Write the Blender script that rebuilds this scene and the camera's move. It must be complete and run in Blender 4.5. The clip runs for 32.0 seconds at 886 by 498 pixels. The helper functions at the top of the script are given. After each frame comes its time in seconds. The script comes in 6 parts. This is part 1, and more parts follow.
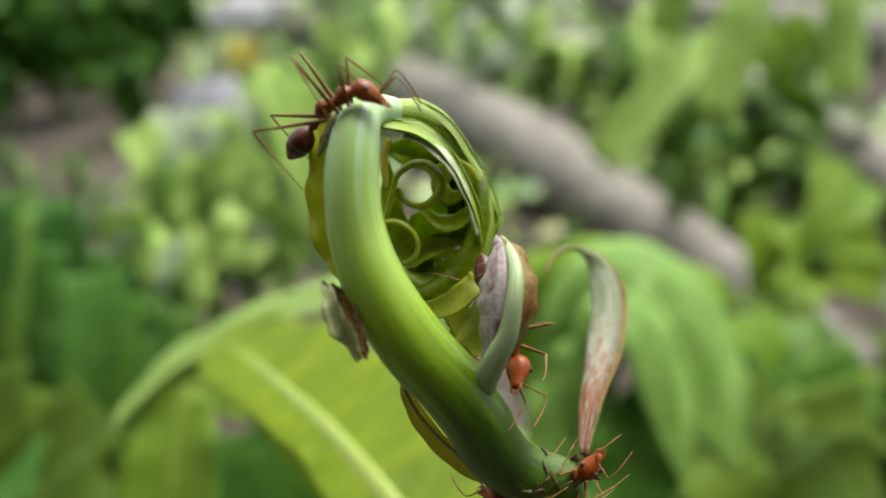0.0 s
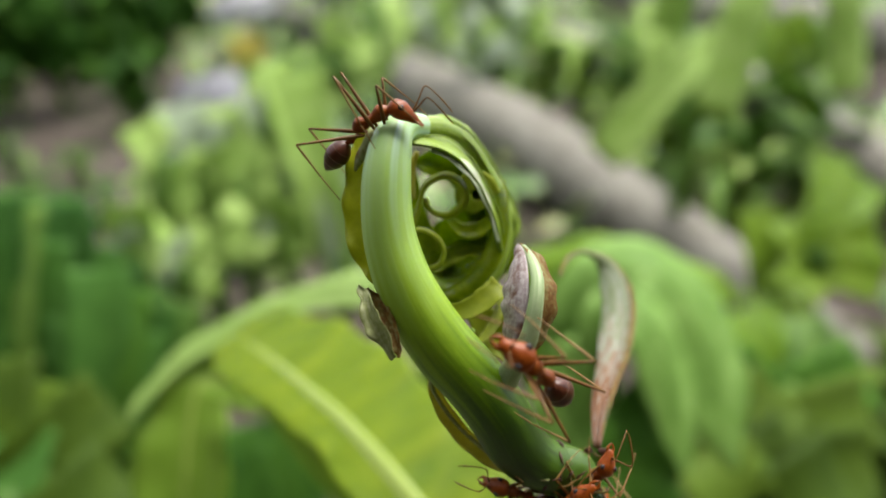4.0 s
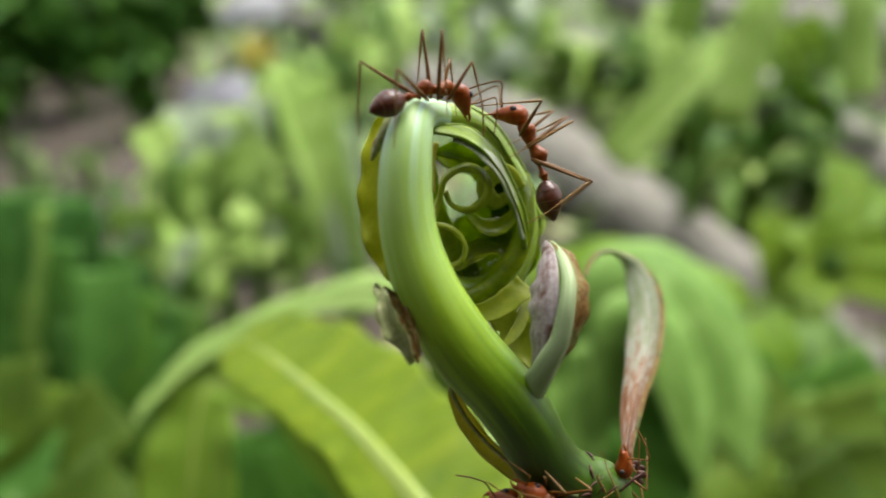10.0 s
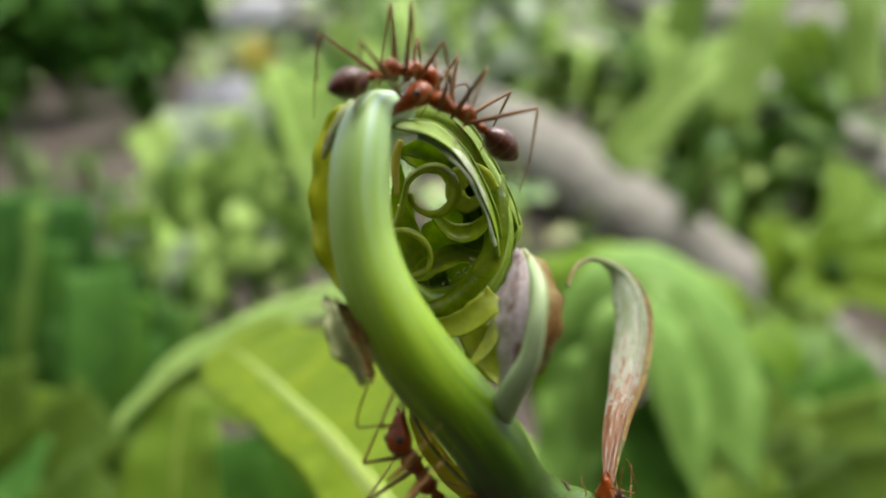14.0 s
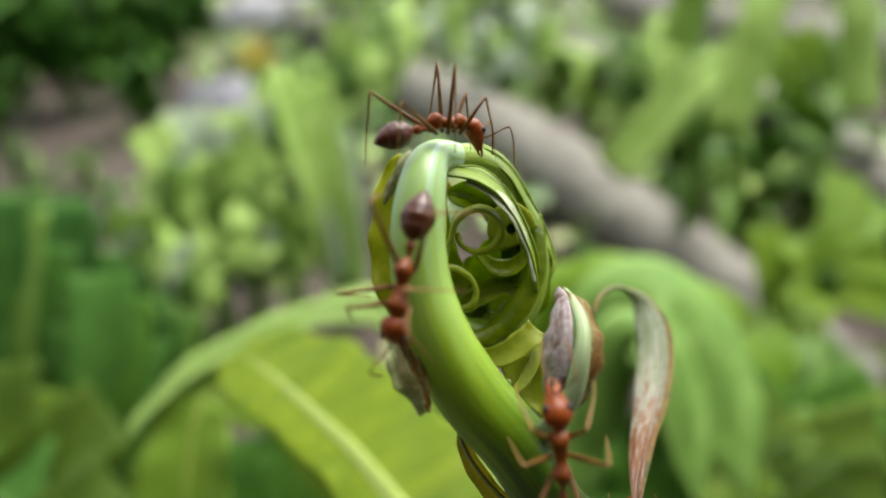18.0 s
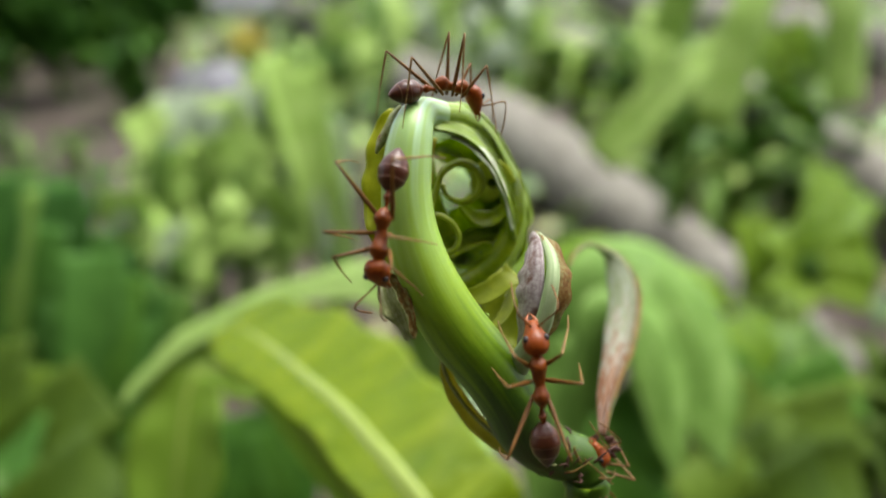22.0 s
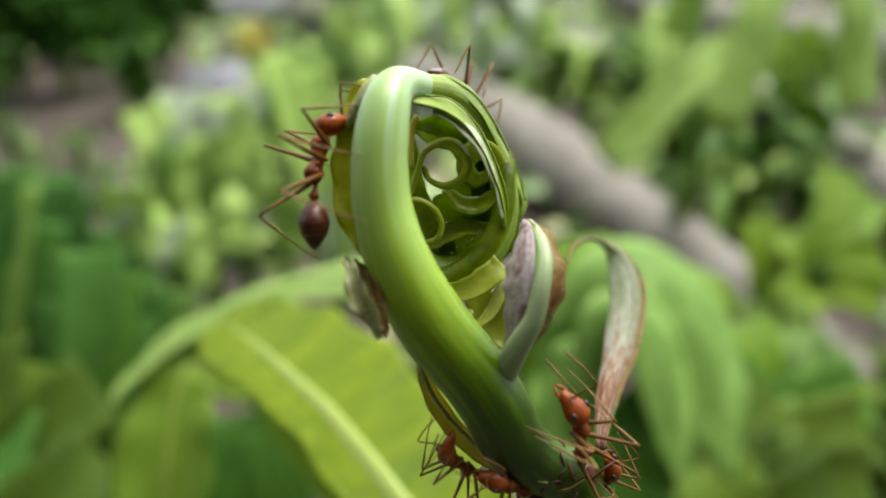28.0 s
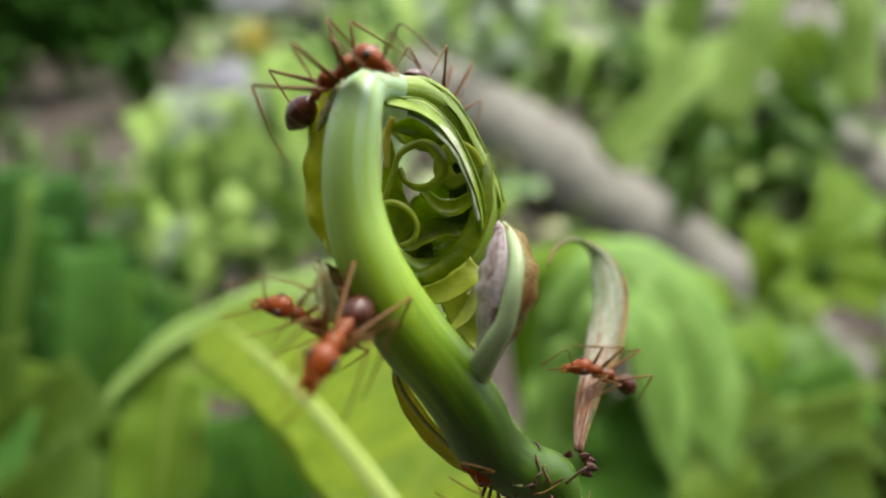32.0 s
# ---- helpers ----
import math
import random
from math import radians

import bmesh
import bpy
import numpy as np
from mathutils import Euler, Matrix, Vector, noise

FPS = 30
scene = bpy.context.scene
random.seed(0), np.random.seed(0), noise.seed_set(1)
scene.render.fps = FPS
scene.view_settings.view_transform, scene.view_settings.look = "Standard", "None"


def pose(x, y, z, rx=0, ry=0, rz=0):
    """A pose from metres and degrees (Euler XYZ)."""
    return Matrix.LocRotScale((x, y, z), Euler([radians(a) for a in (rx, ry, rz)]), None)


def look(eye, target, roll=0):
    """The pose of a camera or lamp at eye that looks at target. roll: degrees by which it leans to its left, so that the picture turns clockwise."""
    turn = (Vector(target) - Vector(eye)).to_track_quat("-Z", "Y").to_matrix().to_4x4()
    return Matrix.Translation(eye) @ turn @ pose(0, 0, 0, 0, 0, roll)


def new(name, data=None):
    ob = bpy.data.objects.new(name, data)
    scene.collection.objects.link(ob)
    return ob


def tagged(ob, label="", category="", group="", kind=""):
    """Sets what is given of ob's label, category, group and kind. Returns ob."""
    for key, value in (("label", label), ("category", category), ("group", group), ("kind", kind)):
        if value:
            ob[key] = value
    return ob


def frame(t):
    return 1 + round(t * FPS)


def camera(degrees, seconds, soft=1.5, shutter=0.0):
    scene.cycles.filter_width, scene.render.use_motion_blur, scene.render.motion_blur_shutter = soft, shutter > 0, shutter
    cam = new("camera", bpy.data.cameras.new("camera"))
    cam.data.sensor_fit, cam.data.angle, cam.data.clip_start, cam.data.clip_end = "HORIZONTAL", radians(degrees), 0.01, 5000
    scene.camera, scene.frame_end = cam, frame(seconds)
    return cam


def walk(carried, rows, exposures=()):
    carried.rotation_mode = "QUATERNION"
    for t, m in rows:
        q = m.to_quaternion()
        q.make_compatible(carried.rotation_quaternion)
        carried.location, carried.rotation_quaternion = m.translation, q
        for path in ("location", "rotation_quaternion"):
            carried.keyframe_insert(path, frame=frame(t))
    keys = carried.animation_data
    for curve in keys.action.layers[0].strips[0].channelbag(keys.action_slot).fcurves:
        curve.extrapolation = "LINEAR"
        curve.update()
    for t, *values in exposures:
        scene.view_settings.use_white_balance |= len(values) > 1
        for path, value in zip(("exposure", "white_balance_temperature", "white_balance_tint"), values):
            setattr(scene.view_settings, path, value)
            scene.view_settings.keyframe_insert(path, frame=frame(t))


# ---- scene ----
cam = camera(62.7, 32.0, soft=1.9, shutter=0.5)
cam.data.dof.use_dof = True
cam.data.dof.focus_distance = 0.059
cam.data.dof.aperture_fstop = 13.5
METRES, EYE, TILT, LEAN, TURN = 0.116, 0.40, -25.0, 0.0, 0.0
ROWS = [
    (0.0, 0.0, 0.0, 0.0, 0.0, 0.0, -0.0),
    (0.5, -0.0065, 0.0039, 0.0005, 0.08, 0.04, -0.07),
    (1.0, 0.0022, -0.0062, 0.0066, 0.02, 0.1, -0.23),
    (1.5, -0.0008, -0.0094, 0.001, 0.05, 0.09, -0.26),
    (2.0, 0.0084, -0.0056, 0.002, -0.02, 0.04, -0.35),
    (2.5, 0.0098, -0.0036, 0.0041, 0.08, 0.04, -0.35),
    (3.0, 0.0002, -0.009, 0.0048, 0.13, 0.04, -0.41),
    (3.5, -0.018, -0.0302, 0.0105, 0.08, -0.21, -0.31),
    (5.5, -0.0194, -0.0576, 0.0058, -0.21, -0.67, -0.33),
    (6.0, -0.0293, -0.0786, 0.0123, -0.16, -0.54, -0.44),
    (6.5, -0.0402, -0.0751, 0.0072, -0.1, -0.47, -0.63),
    (7.0, -0.0255, -0.0331, 0.0005, -0.08, -0.51, -0.55),
    (7.5, -0.0085, -0.0048, -0.0026, 0.08, -0.36, -0.46),
    (8.0, 0.0068, 0.0026, 0.0039, 0.19, -0.26, -0.47),
    (8.5, -0.0188, 0.0091, -0.0015, 0.49, -0.33, -0.48),
    (9.0, -0.0242, -0.003, 0.0036, 0.73, -0.22, -0.38),
    (9.5, -0.0417, -0.0111, 0.0006, 0.88, -0.17, -0.42),
    (10.0, -0.0285, -0.0028, 0.0036, 0.61, -0.11, -0.51),
    (10.5, -0.0057, 0.0255, -0.0056, 0.6, -0.27, -0.49),
    (11.0, -0.0138, 0.0398, -0.0008, 0.96, -0.24, -0.42),
    (11.5, -0.0162, 0.0282, 0.0041, 0.96, -0.17, -0.54),
    (12.0, -0.0222, 0.0296, 0.0069, 1.17, -0.1, -0.5),
    (12.5, -0.0305, 0.0307, 0.0085, 1.2, -0.05, -0.65),
    (13.0, -0.0196, 0.036, 0.0079, 0.88, 0.08, -0.61),
    (13.5, -0.0017, 0.0455, 0.0044, 0.75, 0.09, -0.71),
    (15.5, -0.0327, 0.0292, 0.0288, 0.55, 0.34, -1.37),
    (16.0, -0.0428, 0.0168, 0.0298, 0.19, 0.34, -1.46),
    (16.5, -0.0222, 0.024, 0.0294, -0.04, 0.31, -1.6),
    (17.0, -0.0238, 0.0421, 0.0304, 0.16, 0.22, -1.49),
    (17.5, -0.0277, 0.0382, 0.0284, 0.36, 0.29, -1.4),
    (18.0, -0.0397, 0.0058, 0.0309, 0.29, 0.2, -1.45),
    (18.5, -0.0379, -0.0138, 0.0254, 0.25, -0.27, -1.13),
    (19.0, -0.0224, -0.0142, 0.0322, -0.02, -0.41, -1.5),
    (19.5, -0.0232, -0.0102, 0.0161, -0.08, -0.52, -1.78),
    (20.0, -0.0325, -0.008, 0.006, -0.33, -0.6, -1.97),
    (20.5, -0.0482, -0.0134, 0.0022, -0.1, -0.61, -2.03),
    (21.0, -0.049, -0.0212, 0.005, -0.05, -0.62, -1.94),
    (21.5, -0.0403, -0.0327, -0.0, -0.13, -0.68, -1.92),
    (22.0, -0.0358, -0.047, -0.0013, -0.54, -0.54, -2.1),
    (22.5, -0.0173, -0.0374, -0.0025, -0.56, -0.55, -2.2),
    (23.0, -0.0123, -0.0048, -0.0072, -0.41, -0.58, -2.19),
    (23.5, -0.0141, -0.0019, -0.0062, -0.15, -0.63, -2.15),
    (24.0, -0.0242, -0.0225, -0.0015, -0.19, -0.49, -2.39),
    (24.5, -0.0287, -0.0186, 0.0012, -0.08, -0.44, -2.43),
    (25.0, -0.0291, -0.0117, 0.0067, -0.1, -0.3, -2.51),
    (25.5, -0.0207, -0.0252, 0.005, -0.29, -0.32, -2.47),
    (27.5, -0.017, 0.0121, -0.0097, -0.1, -0.46, -2.64),
    (28.0, -0.0169, 0.0131, -0.01, -0.04, -0.4, -2.67),
    (28.5, -0.0154, 0.012, -0.0094, -0.06, -0.45, -2.66),
    (29.0, -0.0076, 0.0156, -0.0117, -0.12, -0.49, -2.71),
    (29.5, 0.0014, 0.0293, -0.0171, -0.22, -0.68, -2.7),
    (30.0, -0.0043, 0.0314, -0.0161, -0.13, -0.66, -2.82),
    (30.5, -0.0086, 0.0134, -0.0146, 0.0, -0.67, -2.87),
    (31.0, -0.0333, 0.0031, -0.0032, 0.4, -0.51, -2.73),
    (31.5, -0.0209, -0.0186, -0.0042, 0.24, -0.5, -2.74),
    (32.0, 0.0024, 0.0154, -0.0067, 0.22, -0.5, -2.6),
]
walk(cam, [(t, pose(0, 0, EYE, TILT, LEAN, TURN) @ pose(METRES * x, METRES * y, METRES * z, 90 + pitch, roll, yaw)) for t, x, y, z, yaw, pitch, roll in ROWS])

# ---- light: bright overcast sky, soft sun high ahead ----
world = bpy.data.worlds.new("sky")
scene.world = world
world.use_nodes = True
wn = world.node_tree.nodes
sky = wn.new("ShaderNodeTexSky")
sky.sky_type, sky.sun_disc = "NISHITA", False
sky.sun_elevation, sky.sun_rotation = radians(66), radians(35)
sky.air_density, sky.dust_density = 1.0, 3.0
wn["Background"].inputs["Strength"].default_value = 0.125
veil = wn.new("ShaderNodeHueSaturation")   # thin cloud greys the blue
veil.inputs["Saturation"].default_value = 0.3
world.node_tree.links.new(sky.outputs[0], veil.inputs["Color"])
world.node_tree.links.new(veil.outputs[0], wn["Background"].inputs["Color"])
sun = new("sun", bpy.data.lights.new("sun", "SUN"))
sun.data.energy, sun.data.angle, sun.data.color = 1.6, radians(40), (1.0, 0.98, 0.92)
sun.matrix_world = look((1.0, 1.45, 4.0), (0, 0, 0))
scene.view_settings.exposure = 1.93

# ---- materials ----


def node_mat(name):
    m = bpy.data.materials.new(name)
    m.use_nodes = True
    return m, m.node_tree.nodes, m.node_tree.links, m.node_tree.nodes["Principled BSDF"]


def ramp(nodes, stops):
    r = nodes.new("ShaderNodeValToRGB")
    e = r.color_ramp.elements
    e[0].position, e[0].color = stops[0][0], (*stops[0][1], 1)
    e[1].position, e[1].color = stops[-1][0], (*stops[-1][1], 1)
    for p, c in stops[1:-1]:
        n = e.new(p)
        n.color = (*c, 1)
    return r


def noise_tex(nodes, links, coord, scale, detail=4.0, stretch=(1, 1, 1), rough=0.55):
    mp = nodes.new("ShaderNodeMapping")
    mp.inputs["Scale"].default_value = stretch
    links.new(coord, mp.inputs["Vector"])
    n = nodes.new("ShaderNodeTexNoise")
    n.inputs["Scale"].default_value, n.inputs["Detail"].default_value, n.inputs["Roughness"].default_value = scale, detail, rough
    links.new(mp.outputs[0], n.inputs["Vector"])
    return n


def surface(name, stops, scale=200.0, rough=0.45, trans=0.0, trans_color=None, grain=1500.0, bump=0.15, bump_d=0.0002, uv=None, coat=0.0, metal=0.0, vary=0.0, spots=None, sss=0.0, fine=0.25, along=None, spec=0.3, blotch=0.35, streak=None, bands=None):
    """Two scales of noise over a ramp of colours; uv: stretch of the noise along a strip; trans: share of light let through; spots: (colour, threshold, scale)."""
    m, nodes, links, p = node_mat(name)
    tc = nodes.new("ShaderNodeTexCoord")
    if uv:
        big = noise_tex(nodes, links, tc.outputs["UV"], 1.0, 3.0, (uv[0], uv[1], 1))
    else:
        big = noise_tex(nodes, links, tc.outputs["Object"], scale, 4.0)
    small = noise_tex(nodes, links, tc.outputs["Object"], grain, 3.0)
    mixv = nodes.new("ShaderNodeMix")
    mixv.inputs[0].default_value = fine
    links.new(big.outputs[0], mixv.inputs[2])
    links.new(small.outputs[0], mixv.inputs[3])
    fac = mixv.outputs[0]
    if vary:
        info = nodes.new("ShaderNodeObjectInfo")
        ma = nodes.new("ShaderNodeMath")
        ma.operation = "MULTIPLY_ADD"
        links.new(info.outputs["Random"], ma.inputs[0])
        ma.inputs[1].default_value = vary
        sub = nodes.new("ShaderNodeMath")
        sub.operation = "SUBTRACT"
        links.new(fac, sub.inputs[0])
        sub.inputs[1].default_value = vary / 2
        links.new(sub.outputs[0], ma.inputs[2])
        fac = ma.outputs[0]
    r = ramp(nodes, stops)
    links.new(fac, r.inputs[0])
    color = r.outputs[0]
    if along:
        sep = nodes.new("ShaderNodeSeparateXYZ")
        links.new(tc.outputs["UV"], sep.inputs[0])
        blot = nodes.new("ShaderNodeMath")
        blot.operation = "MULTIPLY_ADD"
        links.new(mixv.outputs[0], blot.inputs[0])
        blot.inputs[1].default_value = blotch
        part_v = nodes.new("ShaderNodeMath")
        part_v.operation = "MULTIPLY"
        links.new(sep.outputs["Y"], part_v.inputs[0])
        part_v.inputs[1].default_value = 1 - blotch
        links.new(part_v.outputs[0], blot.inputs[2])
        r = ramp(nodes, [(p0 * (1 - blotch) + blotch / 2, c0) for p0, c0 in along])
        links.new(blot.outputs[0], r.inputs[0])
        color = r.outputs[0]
    if streak:
        st_n = noise_tex(nodes, links, tc.outputs["UV"], 1.0, 2.0, (streak[1], streak[2], 1))
        st_r = ramp(nodes, [(0.46, (0, 0, 0)), (0.72, (streak[3],) * 3)])
        links.new(st_n.outputs[0], st_r.inputs[0])
        st_m = nodes.new("ShaderNodeMix")
        st_m.data_type = "RGBA"
        links.new(st_r.outputs[0], st_m.inputs[0])
        links.new(color, st_m.inputs[6])
        st_m.blend_type = streak[4] if len(streak) > 4 else "MIX"
        st_m.inputs[7].default_value = (*streak[0], 1)
        color = st_m.outputs[2]
    if bands:
        bx = nodes.new("ShaderNodeSeparateXYZ")
        links.new(tc.outputs["Object"], bx.inputs[0])
        bf = nodes.new("ShaderNodeMath")
        bf.operation = "MULTIPLY"
        links.new(bx.outputs["X"], bf.inputs[0])
        bf.inputs[1].default_value = -1 / bands[1]
        bg = nodes.new("ShaderNodeMath")
        bg.operation = "FRACT"
        links.new(bf.outputs[0], bg.inputs[0])
        br = ramp(nodes, [(0.0, (0, 0, 0)), (0.84, (0, 0, 0)), (0.93, (bands[2],) * 3), (1.0, (0, 0, 0))])
        links.new(bg.outputs[0], br.inputs[0])
        bm_ = nodes.new("ShaderNodeMix")
        bm_.data_type = "RGBA"
        links.new(br.outputs[0], bm_.inputs[0])
        links.new(color, bm_.inputs[6])
        bm_.inputs[7].default_value = (*bands[0], 1)
        color = bm_.outputs[2]
    if spots:
        sc, th, ss = spots
        sn = noise_tex(nodes, links, tc.outputs["Object"], ss, 5.0, rough=0.65)
        sr = ramp(nodes, [(th, (0, 0, 0)), (th + 0.12, (1, 1, 1))])
        links.new(sn.outputs[0], sr.inputs[0])
        mc = nodes.new("ShaderNodeMix")
        mc.data_type = "RGBA"
        links.new(sr.outputs[0], mc.inputs[0])
        links.new(color, mc.inputs[6])
        mc.inputs[7].default_value = (*sc, 1)
        color = mc.outputs[2]
    links.new(color, p.inputs["Base Color"])
    p.inputs["Roughness"].default_value = rough
    p.inputs["Metallic"].default_value = metal
    p.inputs["Specular IOR Level"].default_value = spec
    p.inputs["Coat Weight"].default_value = coat
    p.inputs["Coat Roughness"].default_value = 0.25
    if sss:
        p.inputs["Subsurface Weight"].default_value = sss
        p.inputs["Subsurface Radius"].default_value = (0.8, 1.0, 0.2)
        p.inputs["Subsurface Scale"].default_value = 0.0016
    if bump:
        b = nodes.new("ShaderNodeBump")
        b.inputs["Strength"].default_value, b.inputs["Distance"].default_value = bump, bump_d
        links.new(small.outputs[0] if not uv else mixv.outputs[0], b.inputs["Height"])
        links.new(b.outputs[0], p.inputs["Normal"])
    if trans:
        t = nodes.new("ShaderNodeBsdfTranslucent")
        if trans_color:
            t.inputs["Color"].default_value = (*trans_color, 1)
        else:
            links.new(color, t.inputs["Color"])
        mx = nodes.new("ShaderNodeMixShader")
        mx.inputs[0].default_value = trans
        links.new(p.outputs[0], mx.inputs[1])
        links.new(t.outputs[0], mx.inputs[2])
        links.new(mx.outputs[0], nodes["Material Output"].inputs["Surface"])
    return m


# along: stalk's own darker green low down, deepened further to paint its shade
# streak: pale fibre lines that also paint the stalk's soft highlights
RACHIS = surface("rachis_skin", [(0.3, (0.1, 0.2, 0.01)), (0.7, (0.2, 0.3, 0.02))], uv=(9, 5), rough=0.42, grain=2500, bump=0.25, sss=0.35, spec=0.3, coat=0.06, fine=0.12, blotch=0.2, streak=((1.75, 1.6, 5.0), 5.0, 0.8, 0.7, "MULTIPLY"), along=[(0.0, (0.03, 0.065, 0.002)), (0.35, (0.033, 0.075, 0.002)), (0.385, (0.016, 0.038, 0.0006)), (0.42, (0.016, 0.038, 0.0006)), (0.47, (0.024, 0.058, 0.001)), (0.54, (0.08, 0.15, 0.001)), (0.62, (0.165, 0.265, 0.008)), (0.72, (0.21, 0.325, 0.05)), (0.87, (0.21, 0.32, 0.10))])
COIL = surface("coil_skin", [(0.3, (0.09, 0.17, 0.002)), (0.52, (0.18, 0.275, 0.008)), (0.72, (0.32, 0.41, 0.07))], uv=(9, 6), rough=0.32, coat=0.25, trans=0.2, grain=3000, bump=0.3, streak=((0.36, 0.40, 0.2), 6.0, 3.0, 0.35))
RIBBON = surface("young_ribbon", [(0.3, (0.23, 0.29, 0.008)), (0.7, (0.40, 0.45, 0.04))], scale=700, rough=0.35, trans=0.35, grain=3000, bump=0.1)
INNER = surface("inner_blade", [(0.3, (0.085, 0.15, 0.001)), (0.52, (0.24, 0.325, 0.003)), (0.75, (0.44, 0.50, 0.02))], scale=300, rough=0.16, coat=0.3, trans=0.72, grain=1600, bump=0.5, bump_d=0.0005)
LAMINA = surface("thin_lamina", [(0.3, (0.13, 0.17, 0.002)), (0.7, (0.26, 0.30, 0.01))], scale=500, rough=0.4, trans=0.5, grain=2500, bump=0.2, spots=((0.16, 0.13, 0.012), 0.66, 420))
WING = surface("thin_wing", [(0.3, (0.27, 0.31, 0.002)), (0.7, (0.46, 0.49, 0.015))], scale=500, rough=0.4, trans=0.45, grain=2500, bump=0.2, spots=((0.20, 0.13, 0.012), 0.66, 420))
AMBER = surface("amber_margin", [(0.3, (0.36, 0.33, 0.02)), (0.7, (0.52, 0.48, 0.10))], scale=600, rough=0.4, trans=0.5, grain=2500, bump=0.2)
PURPLE = surface("purplish_underside", [(0.3, (0.12, 0.075, 0.07)), (0.45, (0.23, 0.185, 0.18)), (0.6, (0.33, 0.29, 0.28)), (0.75, (0.45, 0.43, 0.39))], uv=(5, 5), rough=0.5, grain=3500, bump=0.5, trans=0.12, spots=((0.10, 0.045, 0.03), 0.53, 520), fine=0.45)
BUD = surface("withered_bud", [(0.3, (0.16, 0.19, 0.04)), (0.5, (0.29, 0.32, 0.12)), (0.72, (0.50, 0.49, 0.34))], uv=(4, 4), rough=0.5, grain=3000, bump=0.5, trans=0.3, spots=((0.2, 0.08, 0.03), 0.58, 420), fine=0.4)
BROWN = surface("withered_margin", [(0.36, (0.12, 0.05, 0.012)), (0.48, (0.24, 0.125, 0.03)), (0.62, (0.30, 0.28, 0.10))], uv=(2.5, 5), rough=0.5, grain=3000, bump=0.6, trans=0.5, spots=((0.09, 0.10, 0.02), 0.52, 360), fine=0.4)
PALE_RIB = surface("pale_midrib", [(0.3, (0.22, 0.31, 0.12)), (0.7, (0.38, 0.45, 0.26))], uv=(6, 2), rough=0.45, grain=3000, bump=0.1, trans=0.2)
PALE_UNDER = surface("pale_underside", [(0.3, (0.24, 0.33, 0.12)), (0.7, (0.55, 0.56, 0.45))], scale=700, rough=0.4, grain=3000, bump=0.4, trans=0.3, spots=((0.20, 0.12, 0.10), 0.55, 520))
DROOP = surface("drooping_blade", [(0.3, (0.2, 0.1, 0.05)), (0.7, (0.3, 0.3, 0.2))], uv=(4, 22), rough=0.45, grain=2500, bump=0.5, trans=0.6, fine=0.35, blotch=0.45, streak=((0.55, 0.55, 0.48), 4.0, 16.0, 0.6), along=[(0.0, (0.15, 0.05, 0.012)), (0.2, (0.26, 0.10, 0.022)), (0.27, (0.42, 0.39, 0.30)), (0.4, (0.23, 0.29, 0.13)), (0.5, (0.36, 0.40, 0.27)), (0.62, (0.24, 0.31, 0.12)), (0.76, (0.24, 0.26, 0.09)), (0.9, (0.36, 0.20, 0.05))])
NODE = surface("node_scales", [(0.3, (0.025, 0.010, 0.007)), (0.7, (0.09, 0.035, 0.022))], scale=600, rough=0.6, grain=3000, bump=0.5)
STRAP = surface("strap_leaf_green", [(0.3, (0.09, 0.155, 0.0005)), (0.55, (0.138, 0.205, 0.001)), (0.75, (0.19, 0.255, 0.006))], uv=(1.0, 22), rough=0.55, spec=0.2, trans=0.42, grain=300, bump=0.5, bump_d=0.003, fine=0.1)
STRAP_RIB = surface("strap_leaf_rib", [(0.3, (0.19, 0.26, 0.03)), (0.7, (0.27, 0.34, 0.085))], uv=(4, 3), rough=0.4, grain=600, bump=0.1, trans=0.15)
PALE_FROND = surface("pale_frond_green", [(0.3, (0.155, 0.255, 0.045)), (0.7, (0.26, 0.375, 0.10))], uv=(1.6, 7), rough=0.6, trans=0.35, grain=250, bump=0.2, bump_d=0.001, spec=0.2)
SOFT = surface("broad_leaf_green", [(0.32, (0.08, 0.175, 0.02)), (0.5, (0.145, 0.27, 0.045)), (0.68, (0.225, 0.365, 0.09))], uv=(1.6, 7), rough=0.6, trans=0.35, grain=250, bump=0.2, bump_d=0.001, spec=0.2)
OLIVE_LEAF = surface("olive_frond_green", [(0.3, (0.035, 0.068, 0.004)), (0.7, (0.08, 0.135, 0.01))], scale=40, rough=0.6, trans=0.3, grain=250, bump=0.2, bump_d=0.001, vary=0.5, spec=0.12)
BLADE_LEAF = surface("tall_blade_green", [(0.25, (0.025, 0.088, 0.010)), (0.75, (0.07, 0.18, 0.026))], scale=40, rough=0.55, trans=0.4, grain=300, bump=0.2, bump_d=0.001, vary=0.5, spec=0.15)
FRESH = surface("fresh_frond_green", [(0.3, (0.11, 0.21, 0.010)), (0.7, (0.19, 0.30, 0.035))], uv=(5, 1.5), rough=0.55, trans=0.35, grain=250, bump=0.2, bump_d=0.001, spec=0.2)
SILVER = surface("silvery_weed_leaf", [(0.25, (0.21, 0.28, 0.15)), (0.75, (0.35, 0.42, 0.28))], scale=40, rough=0.6, trans=0.3, grain=300, bump=0.2, bump_d=0.001, vary=0.4)
LIGHT_LEAF = surface("light_weed_leaf", [(0.2, (0.25, 0.40, 0.065)), (0.75, (0.45, 0.60, 0.18))], scale=40, rough=0.55, trans=0.4, grain=300, bump=0.2, bump_d=0.001, vary=0.4, spec=0.2)
